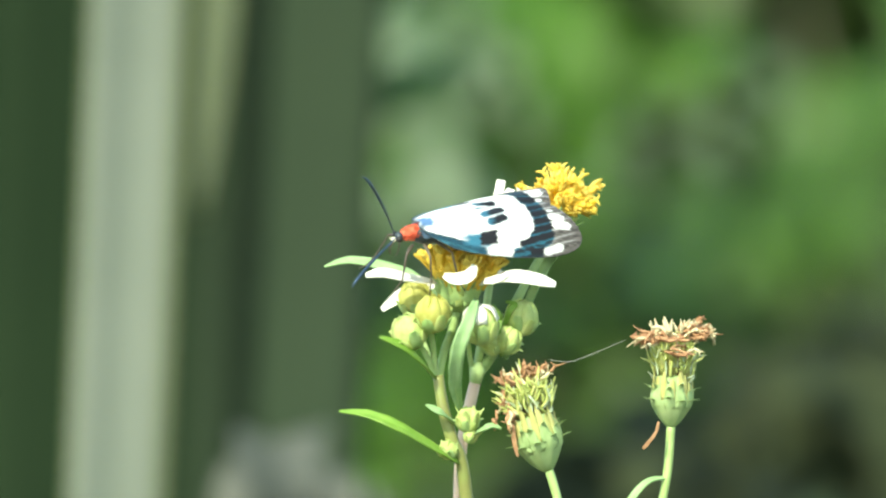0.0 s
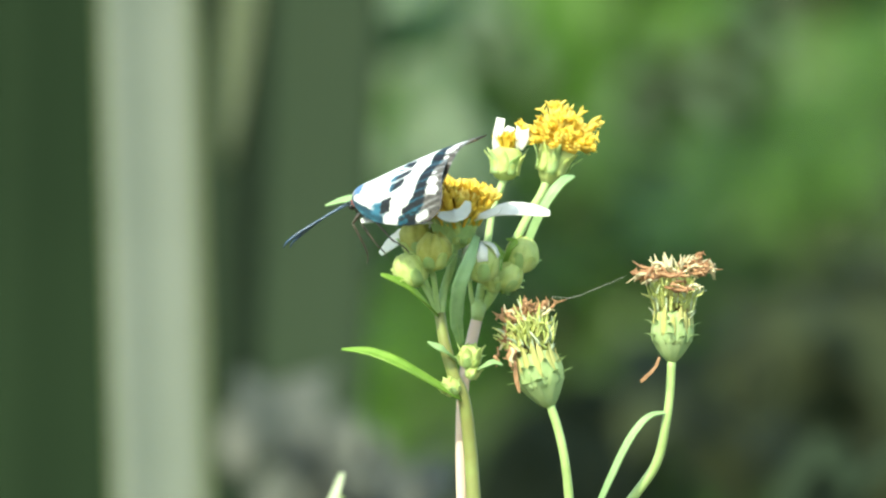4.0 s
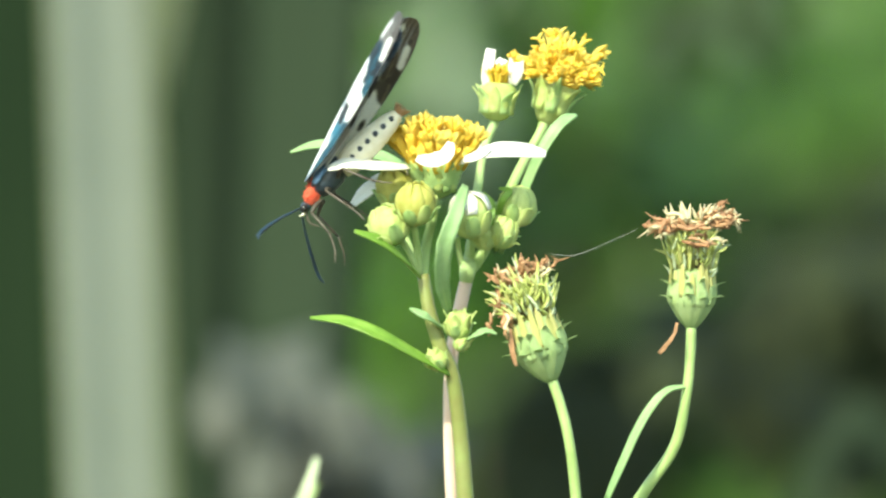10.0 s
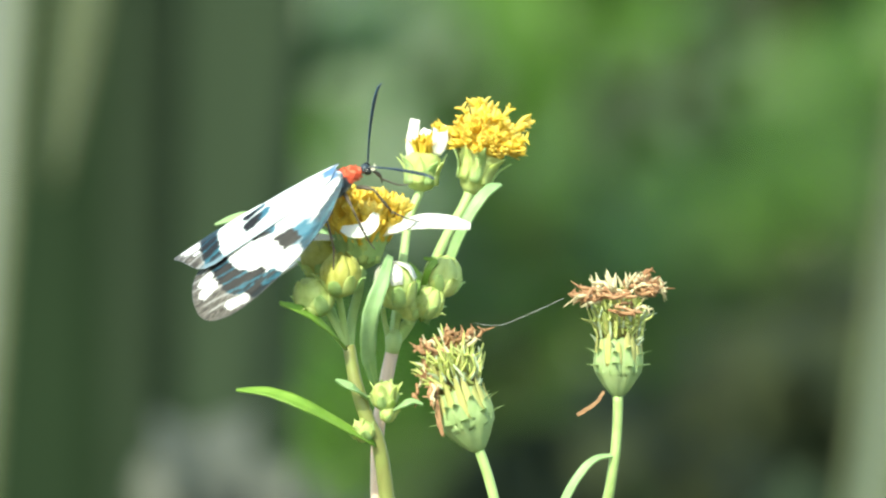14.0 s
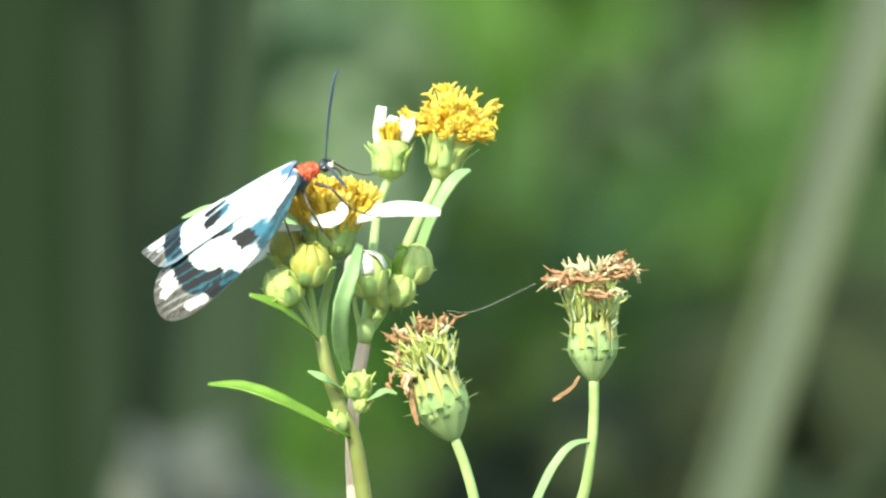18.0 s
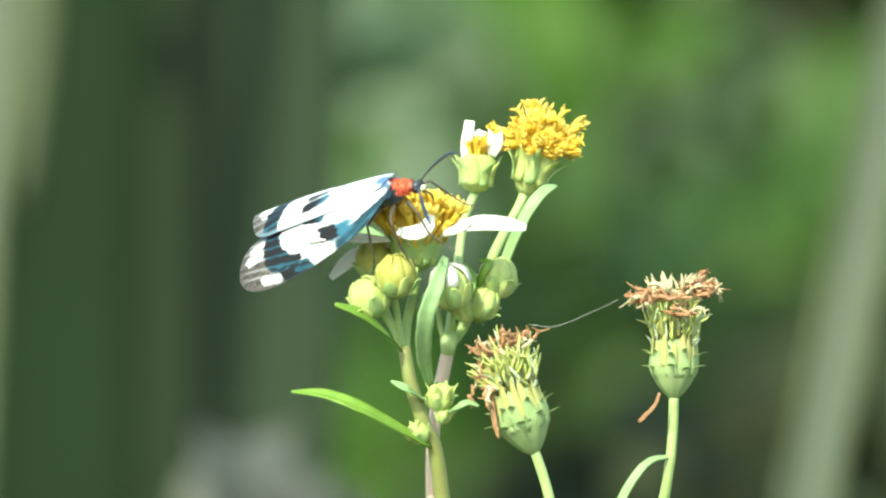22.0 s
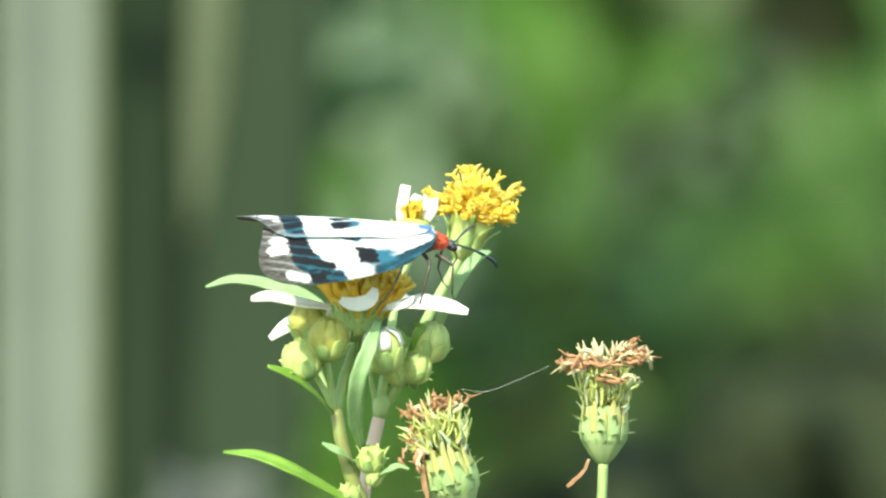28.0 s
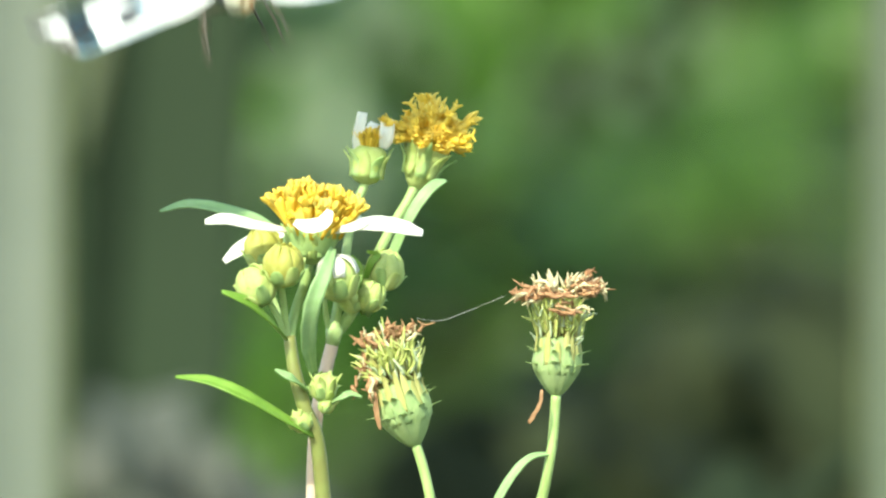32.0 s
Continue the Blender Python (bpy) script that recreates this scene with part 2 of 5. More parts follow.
def lathe(bm, base, axis, profile, seg=16, rib=0.0, ribs=8):
    """A body of turning: profile of (height, radius) along axis from base, lightly ribbed."""
    base, axis = Vector(base), Vector(axis).normalized()
    x = axis.cross(Vector((0, 1, 0.1))).normalized()
    y = axis.cross(x)
    rings = []
    for h, r in profile:
        ring = []
        for j in range(seg):
            q = 2 * math.pi * j / seg
            rr = r * (1 + rib * math.cos(q * ribs))
            ring.append(bm.verts.new(base + axis * h + (x * math.cos(q) + y * math.sin(q)) * rr))
        rings.append(ring)
    for a, b in zip(rings, rings[1:]):
        for j in range(seg):
            bm.faces.new((a[j], b[j], b[(j + 1) % seg], a[(j + 1) % seg]))
    bm.faces.new(rings[0])
    bm.faces.new(rings[-1][::-1])


def frame_of(axis):
    axis = Vector(axis).normalized()
    x = axis.cross(Vector((0, 1, 0.1))).normalized()
    return x, axis.cross(x), axis


def px(*v):
    return [a * U for a in v]


# ---- ground and far plants ----
def ground():
    bm = bmesh.new()
    size = [(-1 if i < 0 else 1) * (abs(i) / 30) ** 3 * 900 for i in range(-30, 31)]
    grid = [[bm.verts.new((x, y + 1.5, 0.02 * noise.noise(Vector((x * 2, y * 2, 0))) * min(1, 40 / (1 + abs(x) + abs(y)))))
             for x in size] for y in size]
    for i in range(60):
        for j in range(60):
            bm.faces.new((grid[i][j], grid[i][j + 1], grid[i + 1][j + 1], grid[i + 1][j]))
    g = part("ground", bm, SOIL)
    tagged(g, "dark damp soil under the weeds", "ground", kind="structure")


def leaf_mesh(material, length, width, seed):
    bm = bmesh.new()
    r = random.Random(seed)
    ribbon(bm, [(0, 0, 0), (length * 0.4, 0, length * 0.08), (length * 0.8, 0, length * 0.02), (length, 0, -length * 0.12)],
           [width * k for k in (0.06, 0.6, 0.95, 1, 0.85, 0.5, 0.03)], (0, 0, 1), 0.0006, 0.25 + 0.2 * r.random(), 10, 5, 0.06, seed)
    me = bpy.data.meshes.new("leaf")
    bm.to_mesh(me)
    bm.free()
    for p in me.polygons:
        p.use_smooth = True
    me.materials.append(material)
    return me


def shrub(label, spots, centre, rnd, fillers=60, spread=(0.3, 0.3), depth=0.5, base_mats=()):
    """A shrub: stems from the ground, leaves at its spots (u, v, depth, material, length, tilt) and many more round about."""
    c = Vector(centre)
    root = thing("shrub", label, "shrub", (c.x, c.y, 0), "shrubs behind the flowers")
    inv = Matrix.Translation((-c.x, -c.y, 0))
    for k in range(5):
        bm = bmesh.new()
        top = Vector((rnd.uniform(-1, 1) * spread[0], rnd.uniform(0, 1) * depth, c.z + rnd.uniform(-0.1, 1) * spread[1]))
        tube(bm, [(rnd.uniform(-.04, .04), rnd.uniform(-.04, .04), -0.02), top * 0.5 + Vector((rnd.uniform(-.05, .05), 0, 0)), top], [0.006, 0.004, 0.0015], 6)
        part("branch", bm, BARK, root)
    meshes = {}
    def put(p, m, length, tilt, spin, roll):
        key = (m.name, round(length * 100))
        if key not in meshes:
            meshes[key] = leaf_mesh(m, length, length * 0.27, len(meshes))
        o = new("leaf", meshes[key])
        o.parent = root
        o.matrix_basis = inv @ Matrix.Translation(p) @ Euler((radians(roll), radians(tilt), radians(spin))).to_matrix().to_4x4() @ Matrix.Translation((-length / 2, 0, 0))
    for u, v, d, m, length, tilt, spin, roll in spots:
        put(far(u, v, d + (1.0 if d > 1.45 else 0.1)), m, length * (1.25 if d > 1.45 else 1), tilt, spin, roll)
    for k in range(fillers):
        p = c + Vector((rnd.gauss(0, spread[0]), rnd.uniform(0, depth), rnd.gauss(0, spread[1])))
        p.z = max(0.03, p.z)
        put(p, rnd.choice(base_mats), rnd.choice((0.05, 0.07, 0.09)), rnd.uniform(-20, 70), rnd.uniform(0, 360), rnd.uniform(-50, 50))
    return root


def far_plants():
    rnd = random.Random(11)
    spots = []
    B, M_, K, P, D = BUSH_BRIGHT, BUSH_MID, BUSH_DARK, BUSH_PALE, BUSH_DULL
    # leaf clumps, sun and shade put into their greens; dull ones lower right
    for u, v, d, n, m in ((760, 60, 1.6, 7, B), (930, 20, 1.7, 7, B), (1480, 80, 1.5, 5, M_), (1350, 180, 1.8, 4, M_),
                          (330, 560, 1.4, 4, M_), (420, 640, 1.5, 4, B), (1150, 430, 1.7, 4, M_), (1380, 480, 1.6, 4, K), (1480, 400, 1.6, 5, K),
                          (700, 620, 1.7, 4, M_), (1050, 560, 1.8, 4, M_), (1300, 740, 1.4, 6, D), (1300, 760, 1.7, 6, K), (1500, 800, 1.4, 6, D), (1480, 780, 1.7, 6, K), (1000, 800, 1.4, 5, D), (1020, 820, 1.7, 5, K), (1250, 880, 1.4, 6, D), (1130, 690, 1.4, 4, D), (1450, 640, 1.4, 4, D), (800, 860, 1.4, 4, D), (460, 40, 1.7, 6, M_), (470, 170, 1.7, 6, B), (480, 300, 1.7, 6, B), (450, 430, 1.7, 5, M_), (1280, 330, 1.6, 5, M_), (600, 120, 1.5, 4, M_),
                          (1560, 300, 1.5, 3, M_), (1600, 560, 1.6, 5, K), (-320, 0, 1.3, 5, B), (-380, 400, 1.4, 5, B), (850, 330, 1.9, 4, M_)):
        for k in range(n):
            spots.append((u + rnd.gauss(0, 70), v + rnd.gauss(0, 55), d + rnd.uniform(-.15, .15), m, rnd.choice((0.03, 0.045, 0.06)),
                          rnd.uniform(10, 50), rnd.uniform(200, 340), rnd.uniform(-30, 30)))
    # pale leaves: sky reflection put into their colour; low clumps pale grey
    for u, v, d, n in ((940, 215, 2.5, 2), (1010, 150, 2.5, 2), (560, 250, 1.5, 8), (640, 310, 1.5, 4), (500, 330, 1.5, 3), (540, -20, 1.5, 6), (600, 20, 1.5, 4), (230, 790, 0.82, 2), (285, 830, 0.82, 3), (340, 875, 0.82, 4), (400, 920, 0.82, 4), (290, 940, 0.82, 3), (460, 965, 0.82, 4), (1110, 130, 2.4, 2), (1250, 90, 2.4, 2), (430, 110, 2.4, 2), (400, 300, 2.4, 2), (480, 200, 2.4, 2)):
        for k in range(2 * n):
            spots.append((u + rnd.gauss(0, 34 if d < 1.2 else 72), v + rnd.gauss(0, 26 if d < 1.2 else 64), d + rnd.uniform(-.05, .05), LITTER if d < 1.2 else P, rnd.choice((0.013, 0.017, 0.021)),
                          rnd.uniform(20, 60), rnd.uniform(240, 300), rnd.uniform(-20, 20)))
    shrub("leafy green shrub out of focus, sun and shade put into its greens", spots, (0.02, 3.0, 0.87), rnd, 130, (0.22, 0.14), 1.2, (M_, M_, K, K, B))
    # shrubs further back: mostly the dark green that carries shade in its colour
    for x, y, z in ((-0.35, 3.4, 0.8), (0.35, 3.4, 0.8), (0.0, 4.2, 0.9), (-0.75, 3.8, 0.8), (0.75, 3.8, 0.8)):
        shrub("dense shrub behind the brighter leaves, shade put into its dark green", [], (x, y, z), rnd, 170, (0.28, 0.28), 0.6, (K, K, K, M_))
    # a bank of woods that closes the view, its shade put into the green
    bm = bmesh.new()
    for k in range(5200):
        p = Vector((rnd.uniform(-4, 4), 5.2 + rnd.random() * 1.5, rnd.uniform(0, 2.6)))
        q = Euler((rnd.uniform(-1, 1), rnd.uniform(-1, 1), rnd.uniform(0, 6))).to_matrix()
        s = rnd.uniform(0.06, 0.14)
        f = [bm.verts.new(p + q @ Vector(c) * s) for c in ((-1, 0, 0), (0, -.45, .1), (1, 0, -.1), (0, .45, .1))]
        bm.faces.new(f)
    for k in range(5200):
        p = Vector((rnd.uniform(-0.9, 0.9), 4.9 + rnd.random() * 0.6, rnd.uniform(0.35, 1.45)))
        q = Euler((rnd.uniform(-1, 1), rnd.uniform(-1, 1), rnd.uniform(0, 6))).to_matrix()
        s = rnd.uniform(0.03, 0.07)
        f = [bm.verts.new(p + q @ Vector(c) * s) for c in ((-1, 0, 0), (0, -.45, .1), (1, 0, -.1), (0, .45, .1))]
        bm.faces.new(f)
    tagged(part("far_foliage", bm, BUSH_DARK), "mass of leaves far behind the flowers, shade put into their dark green", "foliage", kind="stuff")


REEDS = {}


def reed(name, label, material, u, v0, v1, d, width, bend=0.0, category="reed"):
    """A long upright blade, its foot on the ground; origin at the plan's middle height."""
    c = far(u, 441, d)
    e = thing(name, label, category, c, "reeds")
    bm = bmesh.new()
    k = (D0 + d) / D0
    low, high = -c.z - 0.01, 0.35
    ribbon(bm, [(bend * 2, 0, low), (bend, 0, low / 2), (0, 0, 0), (-bend * 0.5, 0, high * 0.6), (-bend, 0.02, high)],
           [width * q for q in (0.6, 0.9, 1, 1.05, 1.1, 1, 0.7, 0.2)], (0.15, -1, 0.1), 0.0015, 0.22, 30, 7, 0.02, 3)
    part("blade", bm, material, e)
    bm = bmesh.new()
    tube(bm, [(bend * 2, 0.0012, low), (bend, 0.0012, low / 2), (0, 0.0012, 0), (-bend * 0.5, 0.0012, high * 0.6)], [0.0018, 0.0014, 0.0008], 6)
    part("midrib", bm, material, e)
    for s in (-1, 1):
        bm = bmesh.new()
        w = s * width * 1.02
        tube(bm, [(bend * 2 + w * .75, -.0014, low), (bend + w * .95, -.0018, low / 2), (w * 1.03, -.002, 0), (-bend * 0.5 + w * 1.02, -.002, high * 0.6)], [0.0011, 0.0011, 0.001], 6, 16)
        part("leaf_edge", bm, material if material in (REED_DARK, REED_SHADE) else REED_DRY, e, "" if material in (REED_DARK, REED_SHADE) else "yellowish leaf margin")
    return e


def reeds():
    REEDS["pale"] = reed("reed_leaf", "pale grey-green broad reed blade, upright", REED_PALE, 40, 0, 882, 0.75, 0.0080)
    e = thing("reed_leaf", "thin yellowish drying reed blade, bent over, tip hanging", "reed", far(200, 441, 0.95), "reeds")
    bm = bmesh.new()
    ribbon(bm, [(-0.60, 0.05, -0.92), (-0.52, 0.05, -0.2), (-0.30, 0.03, 0.28), (-0.05, 0.01, 0.30), (0.0, 0, 0.17), (0.0, 0, 0.06), (-0.001, 0, 0.014)], [0.004, 0.005, 0.005, 0.005, 0.0045, 0.004, 0.0036, 0.0008], (0.1, -1, 0.1), 0.001, 0.2, 40)
    part("blade", bm, REED_DRY, e)
    bm = bmesh.new()
    tube(bm, [(-0.05, 0.0088, 0.299), (0.0, -0.0008, 0.17), (0.0, -0.0008, 0.06), (-0.001, -0.0008, 0.016)], [0.0007, 0.0006, 0.0003], 6, 14)
    part("midrib", bm, REED_PALE, e)
    REEDS["dry"] = e
    REEDS["right"] = reed("reed_leaf", "pale green leaning reed blade", REED_MID, 1500, 0, 882, 0.8, 0.0038)
    rnd = random.Random(5)
    # back row of reeds darkened by colour, deepest at the far left
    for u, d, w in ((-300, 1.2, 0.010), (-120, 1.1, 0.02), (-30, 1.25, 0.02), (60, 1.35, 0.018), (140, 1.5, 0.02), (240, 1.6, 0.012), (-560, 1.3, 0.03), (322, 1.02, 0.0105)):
        e = reed("reed_leaf", "broad reed blade, shade put into its dark green", REED_SHADE if u > -100 else REED_DARK, u, 0, 882, d, w, rnd.uniform(-0.004, 0.004))
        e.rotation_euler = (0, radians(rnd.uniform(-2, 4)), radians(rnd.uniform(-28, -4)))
    # low grass tips in front of the shrubs
    e = thing("grass_blade", "pale blurred grass tip in front of the shrubs", "grass", far(316, 990, 0.14))
    bm = bmesh.new()
    c = far(316, 990, 0.14)
    ribbon(bm, [(0, 0, -c.z), (-0.03, 0, -0.3), (-0.012, 0, -0.08), (-0.0072, 0, -0.02), (0.0002, 0, 0.0052)], [0.003, 0.003, 0.0026, 0.0025, 0.0020, 0.0003], (0.2, -1, 0.2), 0.0005, 0.2, 20)
    part("blade", bm, HEAD_TIP, e)
    bm = bmesh.new()
    tube(bm, [(-0.03, -0.0005, -0.3), (-0.012, -0.0005, -0.08), (-0.007, -0.0005, -0.02), (0.0002, -0.0005, 0.002)], [0.0005, 0.0004, 0.0002], 6, 14)
    part("midrib", bm, STEM_PALE, e)
    c = far(1300, 930, 0.9)
    e = thing("grass_blade", "grey-green arching grass blade, out of focus", "grass", c)
    bm = bmesh.new()
    ribbon(bm, [(-0.10, 0, -c.z), (-0.10, 0, -0.3), far(1150, 1120, 0.9) - c, far(1360, 935, 0.9) - c, far(1530, 805, 0.9) - c, far(1720, 670, 0.9) - c], [0.003, 0.003, 0.003, 0.0024, 0.002, 0.0005], (0.1, -1, 0.25), 0.0008, 0.2, 30)
    part("blade", bm, REED_SHADE, e)
    bm = bmesh.new()
    tube(bm, [far(1150, 1120, 0.899) - c, far(1360, 935, 0.899) - c, far(1530, 805, 0.899) - c, far(1710, 677, 0.899) - c], [0.0007, 0.0006, 0.0003], 6, 16)
    part("midrib", bm, REED_SHADE, e)


# ---- flowers ----
SWING = {}


def floret_mesh(name, length, r, material, bend, lobes=5, seed=0, flare=2.0):
    """One tubular floret along z, bent, with five flared lobes in the lighter material; its tube is deeper in colour."""
    bm = bmesh.new()
    rnd = random.Random(seed)
    pts = [(0, 0, 0), (bend * 0.3, 0, length * 0.5), (bend, 0, length)]
    tube(bm, pts, [r * 0.6, r * 0.62, r * 0.9, r * 1.25], 6, 5)
    n = len(bm.faces)
    p = Vector(pts[-1])
    for k in range(lobes):
        q = 2 * math.pi * k / lobes + rnd.random() * 0.5
        d = Vector((math.cos(q), math.sin(q), 0))
        ribbon(bm, [p + d * r * 0.8 - Vector((0, 0, r * .6)), p + d * r * 1.6 + Vector((0, 0, r * 0.9)), p + d * r * flare * rnd.uniform(.85, 1.15) + Vector((0, 0, r * rnd.uniform(0.6, 2.6)))],
               [r * 0.65, r * 0.8, r * 0.55, r * 0.08], (-d.x * .5, -d.y * .5, 1), r * 0.25, 0.15, 5, 3)
    tube(bm, [p - Vector((0, 0, r)), p + Vector((r * .2, 0, r * 2.0))], [r * 0.45, r * 0.5, r * 0.25], 5, 4)
    bm.faces.ensure_lookup_table()
    for f in bm.faces[n:]:
        f.material_index = 1
    me = bpy.data.meshes.new(name)
    bm.to_mesh(me)
    bm.free()
    for f in me.polygons:
        f.use_smooth = True
    me.materials.append(ORANGE)
    me.materials.append(material)
    return me


def aim(p, d, spin=0.0, s=1.0):
    return Matrix.Translation(p) @ Vector(d).to_track_quat("Z", "Y").to_matrix().to_4x4() @ Matrix.Rotation(spin, 4, "Z") @ Matrix.Diagonal((s, s, s, 1))


def bract(bm, base, axis, q, r0, h0, length, w, flare, tip=0.0):
    """A pointed scale on a flower cup, at angle q round the axis."""
    x, y, z = frame_of(axis)
    d = x * math.cos(q) + y * math.sin(q)
    b = Vector(base)
    ribbon(bm, [b + z * h0 + d * r0, b + z * (h0 + length * 0.55) + d * (r0 + flare * 0.35), b + z * (h0 + length) + d * (r0 + flare) + d * tip],
           [w * 0.8, w, w * 0.75, w * 0.05], d, 0.00012, -0.15, 8, 3)


def main_flower(root):
    base, axis = W(548, 462), (W(556, 380) - W(548, 462))
    head = part("flower_head", cup(base, axis, [(0, 10), (8, 26), (26, 40), (46, 47), (62, 50), (68, 40)]), INVOL, root, "open daisy-like flower with white rays and yellow centre")
    x, y, z = frame_of(axis)
    rnd = random.Random(2)
    for k in range(13):
        bm = bmesh.new()
        bract(bm, base, axis, 2 * math.pi * k / 13 + .2, 33 * U, 10 * U, rnd.uniform(46, 58) * U, 9 * U, 26 * U)
        part("bract", bm, (STEM, BUD)[k % 2], head)
    bm = bmesh.new()
    lathe(bm, base, axis, [(h * U, q * U) for h, q in ((56, 42), (64, 51), (84, 54), (101, 45), (109, 14))], 20, .03, 9)
    part("disc", bm, ORANGE, head)
    kinds = [floret_mesh("floret", 48 * U, 6.4 * U, m, b * U, 5, i, 1.7) for i, (m, b) in enumerate(((YELLOW, 4), (ORANGE, 8), (YELLOW, 12), (ORANGE, -6)))]
    n = 120
    for k in range(n):
        rr = math.sqrt((k + 0.5) / n)
        q = k * 2.39996
        d = x * math.cos(q) + y * math.sin(q)
        p = base + z * (63 - 12 * rr ** 3 + 7 * math.sin(q * 2 + 1) + rnd.uniform(-5, 5)) * U + d * rr * 48 * U
        o = new("floret", kinds[(k * 7 + k // 5) % 4])
        o.parent = head
        o.matrix_basis = aim(p, z + d * rr ** 3 * 0.5 + Vector((rnd.gauss(0, .24), rnd.gauss(0, .24), 0)), rnd.random() * 6, rnd.uniform(0.82, 1.34) * (1.08 - 0.12 * (rr < 0.45)))
    rays = (
        ([(505, 402, -.002), (450, 394, -.004), (400, 384, -.005), (364, 388, -.005)], (8, 15, 18, 19, 18, 15, 7), (0.0, -0.6, 1)),
        ([(598, 404, -.003), (650, 392, -.0055), (700, 396, -.006), (748, 408, -.006)], (9, 17, 20, 21, 20, 17, 8), (0.1, -0.8, 1)),
        ([(522, 388, -.0062), (540, 394, -.0068), (556, 395, -.0072), (574, 388, -.0068), (585, 367, -.0062)], (6, 11, 14, 15, 14, 12, 6), (0, -1, 0.6)),
        ([(504, 408, .001), (464, 416, .003), (428, 434, .004), (396, 458, .004)], (8, 14, 17, 15, 6), (-0.5, -1, 0.7)),
        ([(604, 400, -.0055), (626, 397, -.0065), (642, 391, -.0065), (652, 380, -.006)], (6, 9, 8, 6, 2), (-0.3, -1, 0.6)),
        ([(560, 398, .0045), (570, 392, .008), (600, 384, .011), (640, 380, .013)], (8, 18, 22, 18, 8), (0, -0.6, 1)),
    )
    for i, (pts, ws, fc) in enumerate(rays):
        bm = bmesh.new()
        ribbon(bm, [W(*p) for p in pts], px(*ws), fc, 0.00015, 0.16, 30, 9, 0.03, i)
        o = part("petal", bm, PETAL, head, "white ray petal")
        if i == 1:
            c = W(650, 392)
            o.data.transform(Matrix.Translation(-c))
            o.location = c
            cam.data.dof.focus_object = o
    return head


def cup(base, axis, prof, rib=0.03, ribs=9, seg=18):
    bm = bmesh.new()
    lathe(bm, base, axis, [(h * U, r * U) for h, r in prof], seg, rib, ribs)
    return bm


def yellow_head(root):
    base, axis = W(733, 334, .013), W(763, 250) - W(733, 334)
    head = part("flower_head", cup(base, axis, [(0, 9), (12, 20), (34, 30), (58, 36), (74, 38), (84, 20)]), BUD, root, "fading flower, rays fallen, shaggy yellow centre")
    x, y, z = frame_of(axis)
    rnd = random.Random(8)
    for k in range(8):
        bm = bmesh.new()
        bract(bm, base, axis, 2 * math.pi * k / 8, 31 * U, 22 * U, rnd.uniform(48, 66) * U, 11 * U, rnd.uniform(8, 20) * U, rnd.uniform(4, 22) * U)
        part("bract", bm, (INVOL, BUD)[k % 2], head)
    kinds = [floret_mesh("floret", 46 * U, 5.6 * U, m, b * U, 4 + i % 2, 20 + i) for i, (m, b) in enumerate(((YELLOW, 10), (YELLOW, 26), (ORANGE, 18), (YELLOW, -16)))]
    bm = bmesh.new()
    lathe(bm, base, axis, [(h * U, r * U) for h, r in ((66, 28), (80, 38), (98, 40), (114, 30), (122, 10))], 20, .05, 9)
    part("disc", bm, ORANGE, head)
    n = 150
    for k in range(n):
        rr = math.sqrt((k + 0.5) / n)
        q = k * 2.39996
        d = x * math.cos(q) + y * math.sin(q)
        up = z * math.cos(rr * 1.3) + d * math.sin(rr * 1.3)
        p = base + z * 78 * U + up * 25 * U
        o = new("floret", kinds[(k * 5 + k // 7) % 4])
        o.parent = head
        long = 1.5 if k % 12 == 4 and rr < .8 else 1.0
        e = up + Vector((rnd.gauss(0, .28), rnd.gauss(0, .28), rnd.gauss(0, .24)))
        e.z = max(e.z, .22)
        o.matrix_basis = aim(p, e, rnd.random() * 6, rnd.uniform(0.68, 0.92) * long)
    strands(head, base, z, x, y, rnd)


def strands(head, base, z, x, y, rnd):
    """Long curled stigmas and withered corollas that stick out of the shaggy head."""
    for k in range(15):
        bm = bmesh.new()
        q, a = rnd.uniform(0, 6.28), rnd.uniform(0.1, 1.1)
        d = x * math.cos(q) + y * math.sin(q)
        e = z * math.cos(a) + d * math.sin(a)
        side = e.cross(Vector((rnd.gauss(0, 1), rnd.gauss(0, 1), rnd.gauss(0, 1)))).normalized()
        p = base + z * 82 * U + e * 34 * U
        c = [p, p + (e * 20 + side * 7) * U, p + (e * 36 - side * 2) * U, p + (e * rnd.uniform(36, 58) + side * rnd.uniform(-16, 16)) * U]
        tube(bm, c, px(4.0, 4.6, 4.0, 3.4), 6, 10)
        for s in (-1, 1):
            tube(bm, [c[-1], c[-1] + (e * 5 + side * s * 6) * U, c[-1] + (e * 8 + side * s * 13) * U], px(3.2, 2.6, 1.0), 5, 5)
        part("strand", bm, YELLOW if k % 4 else ORANGE, head)


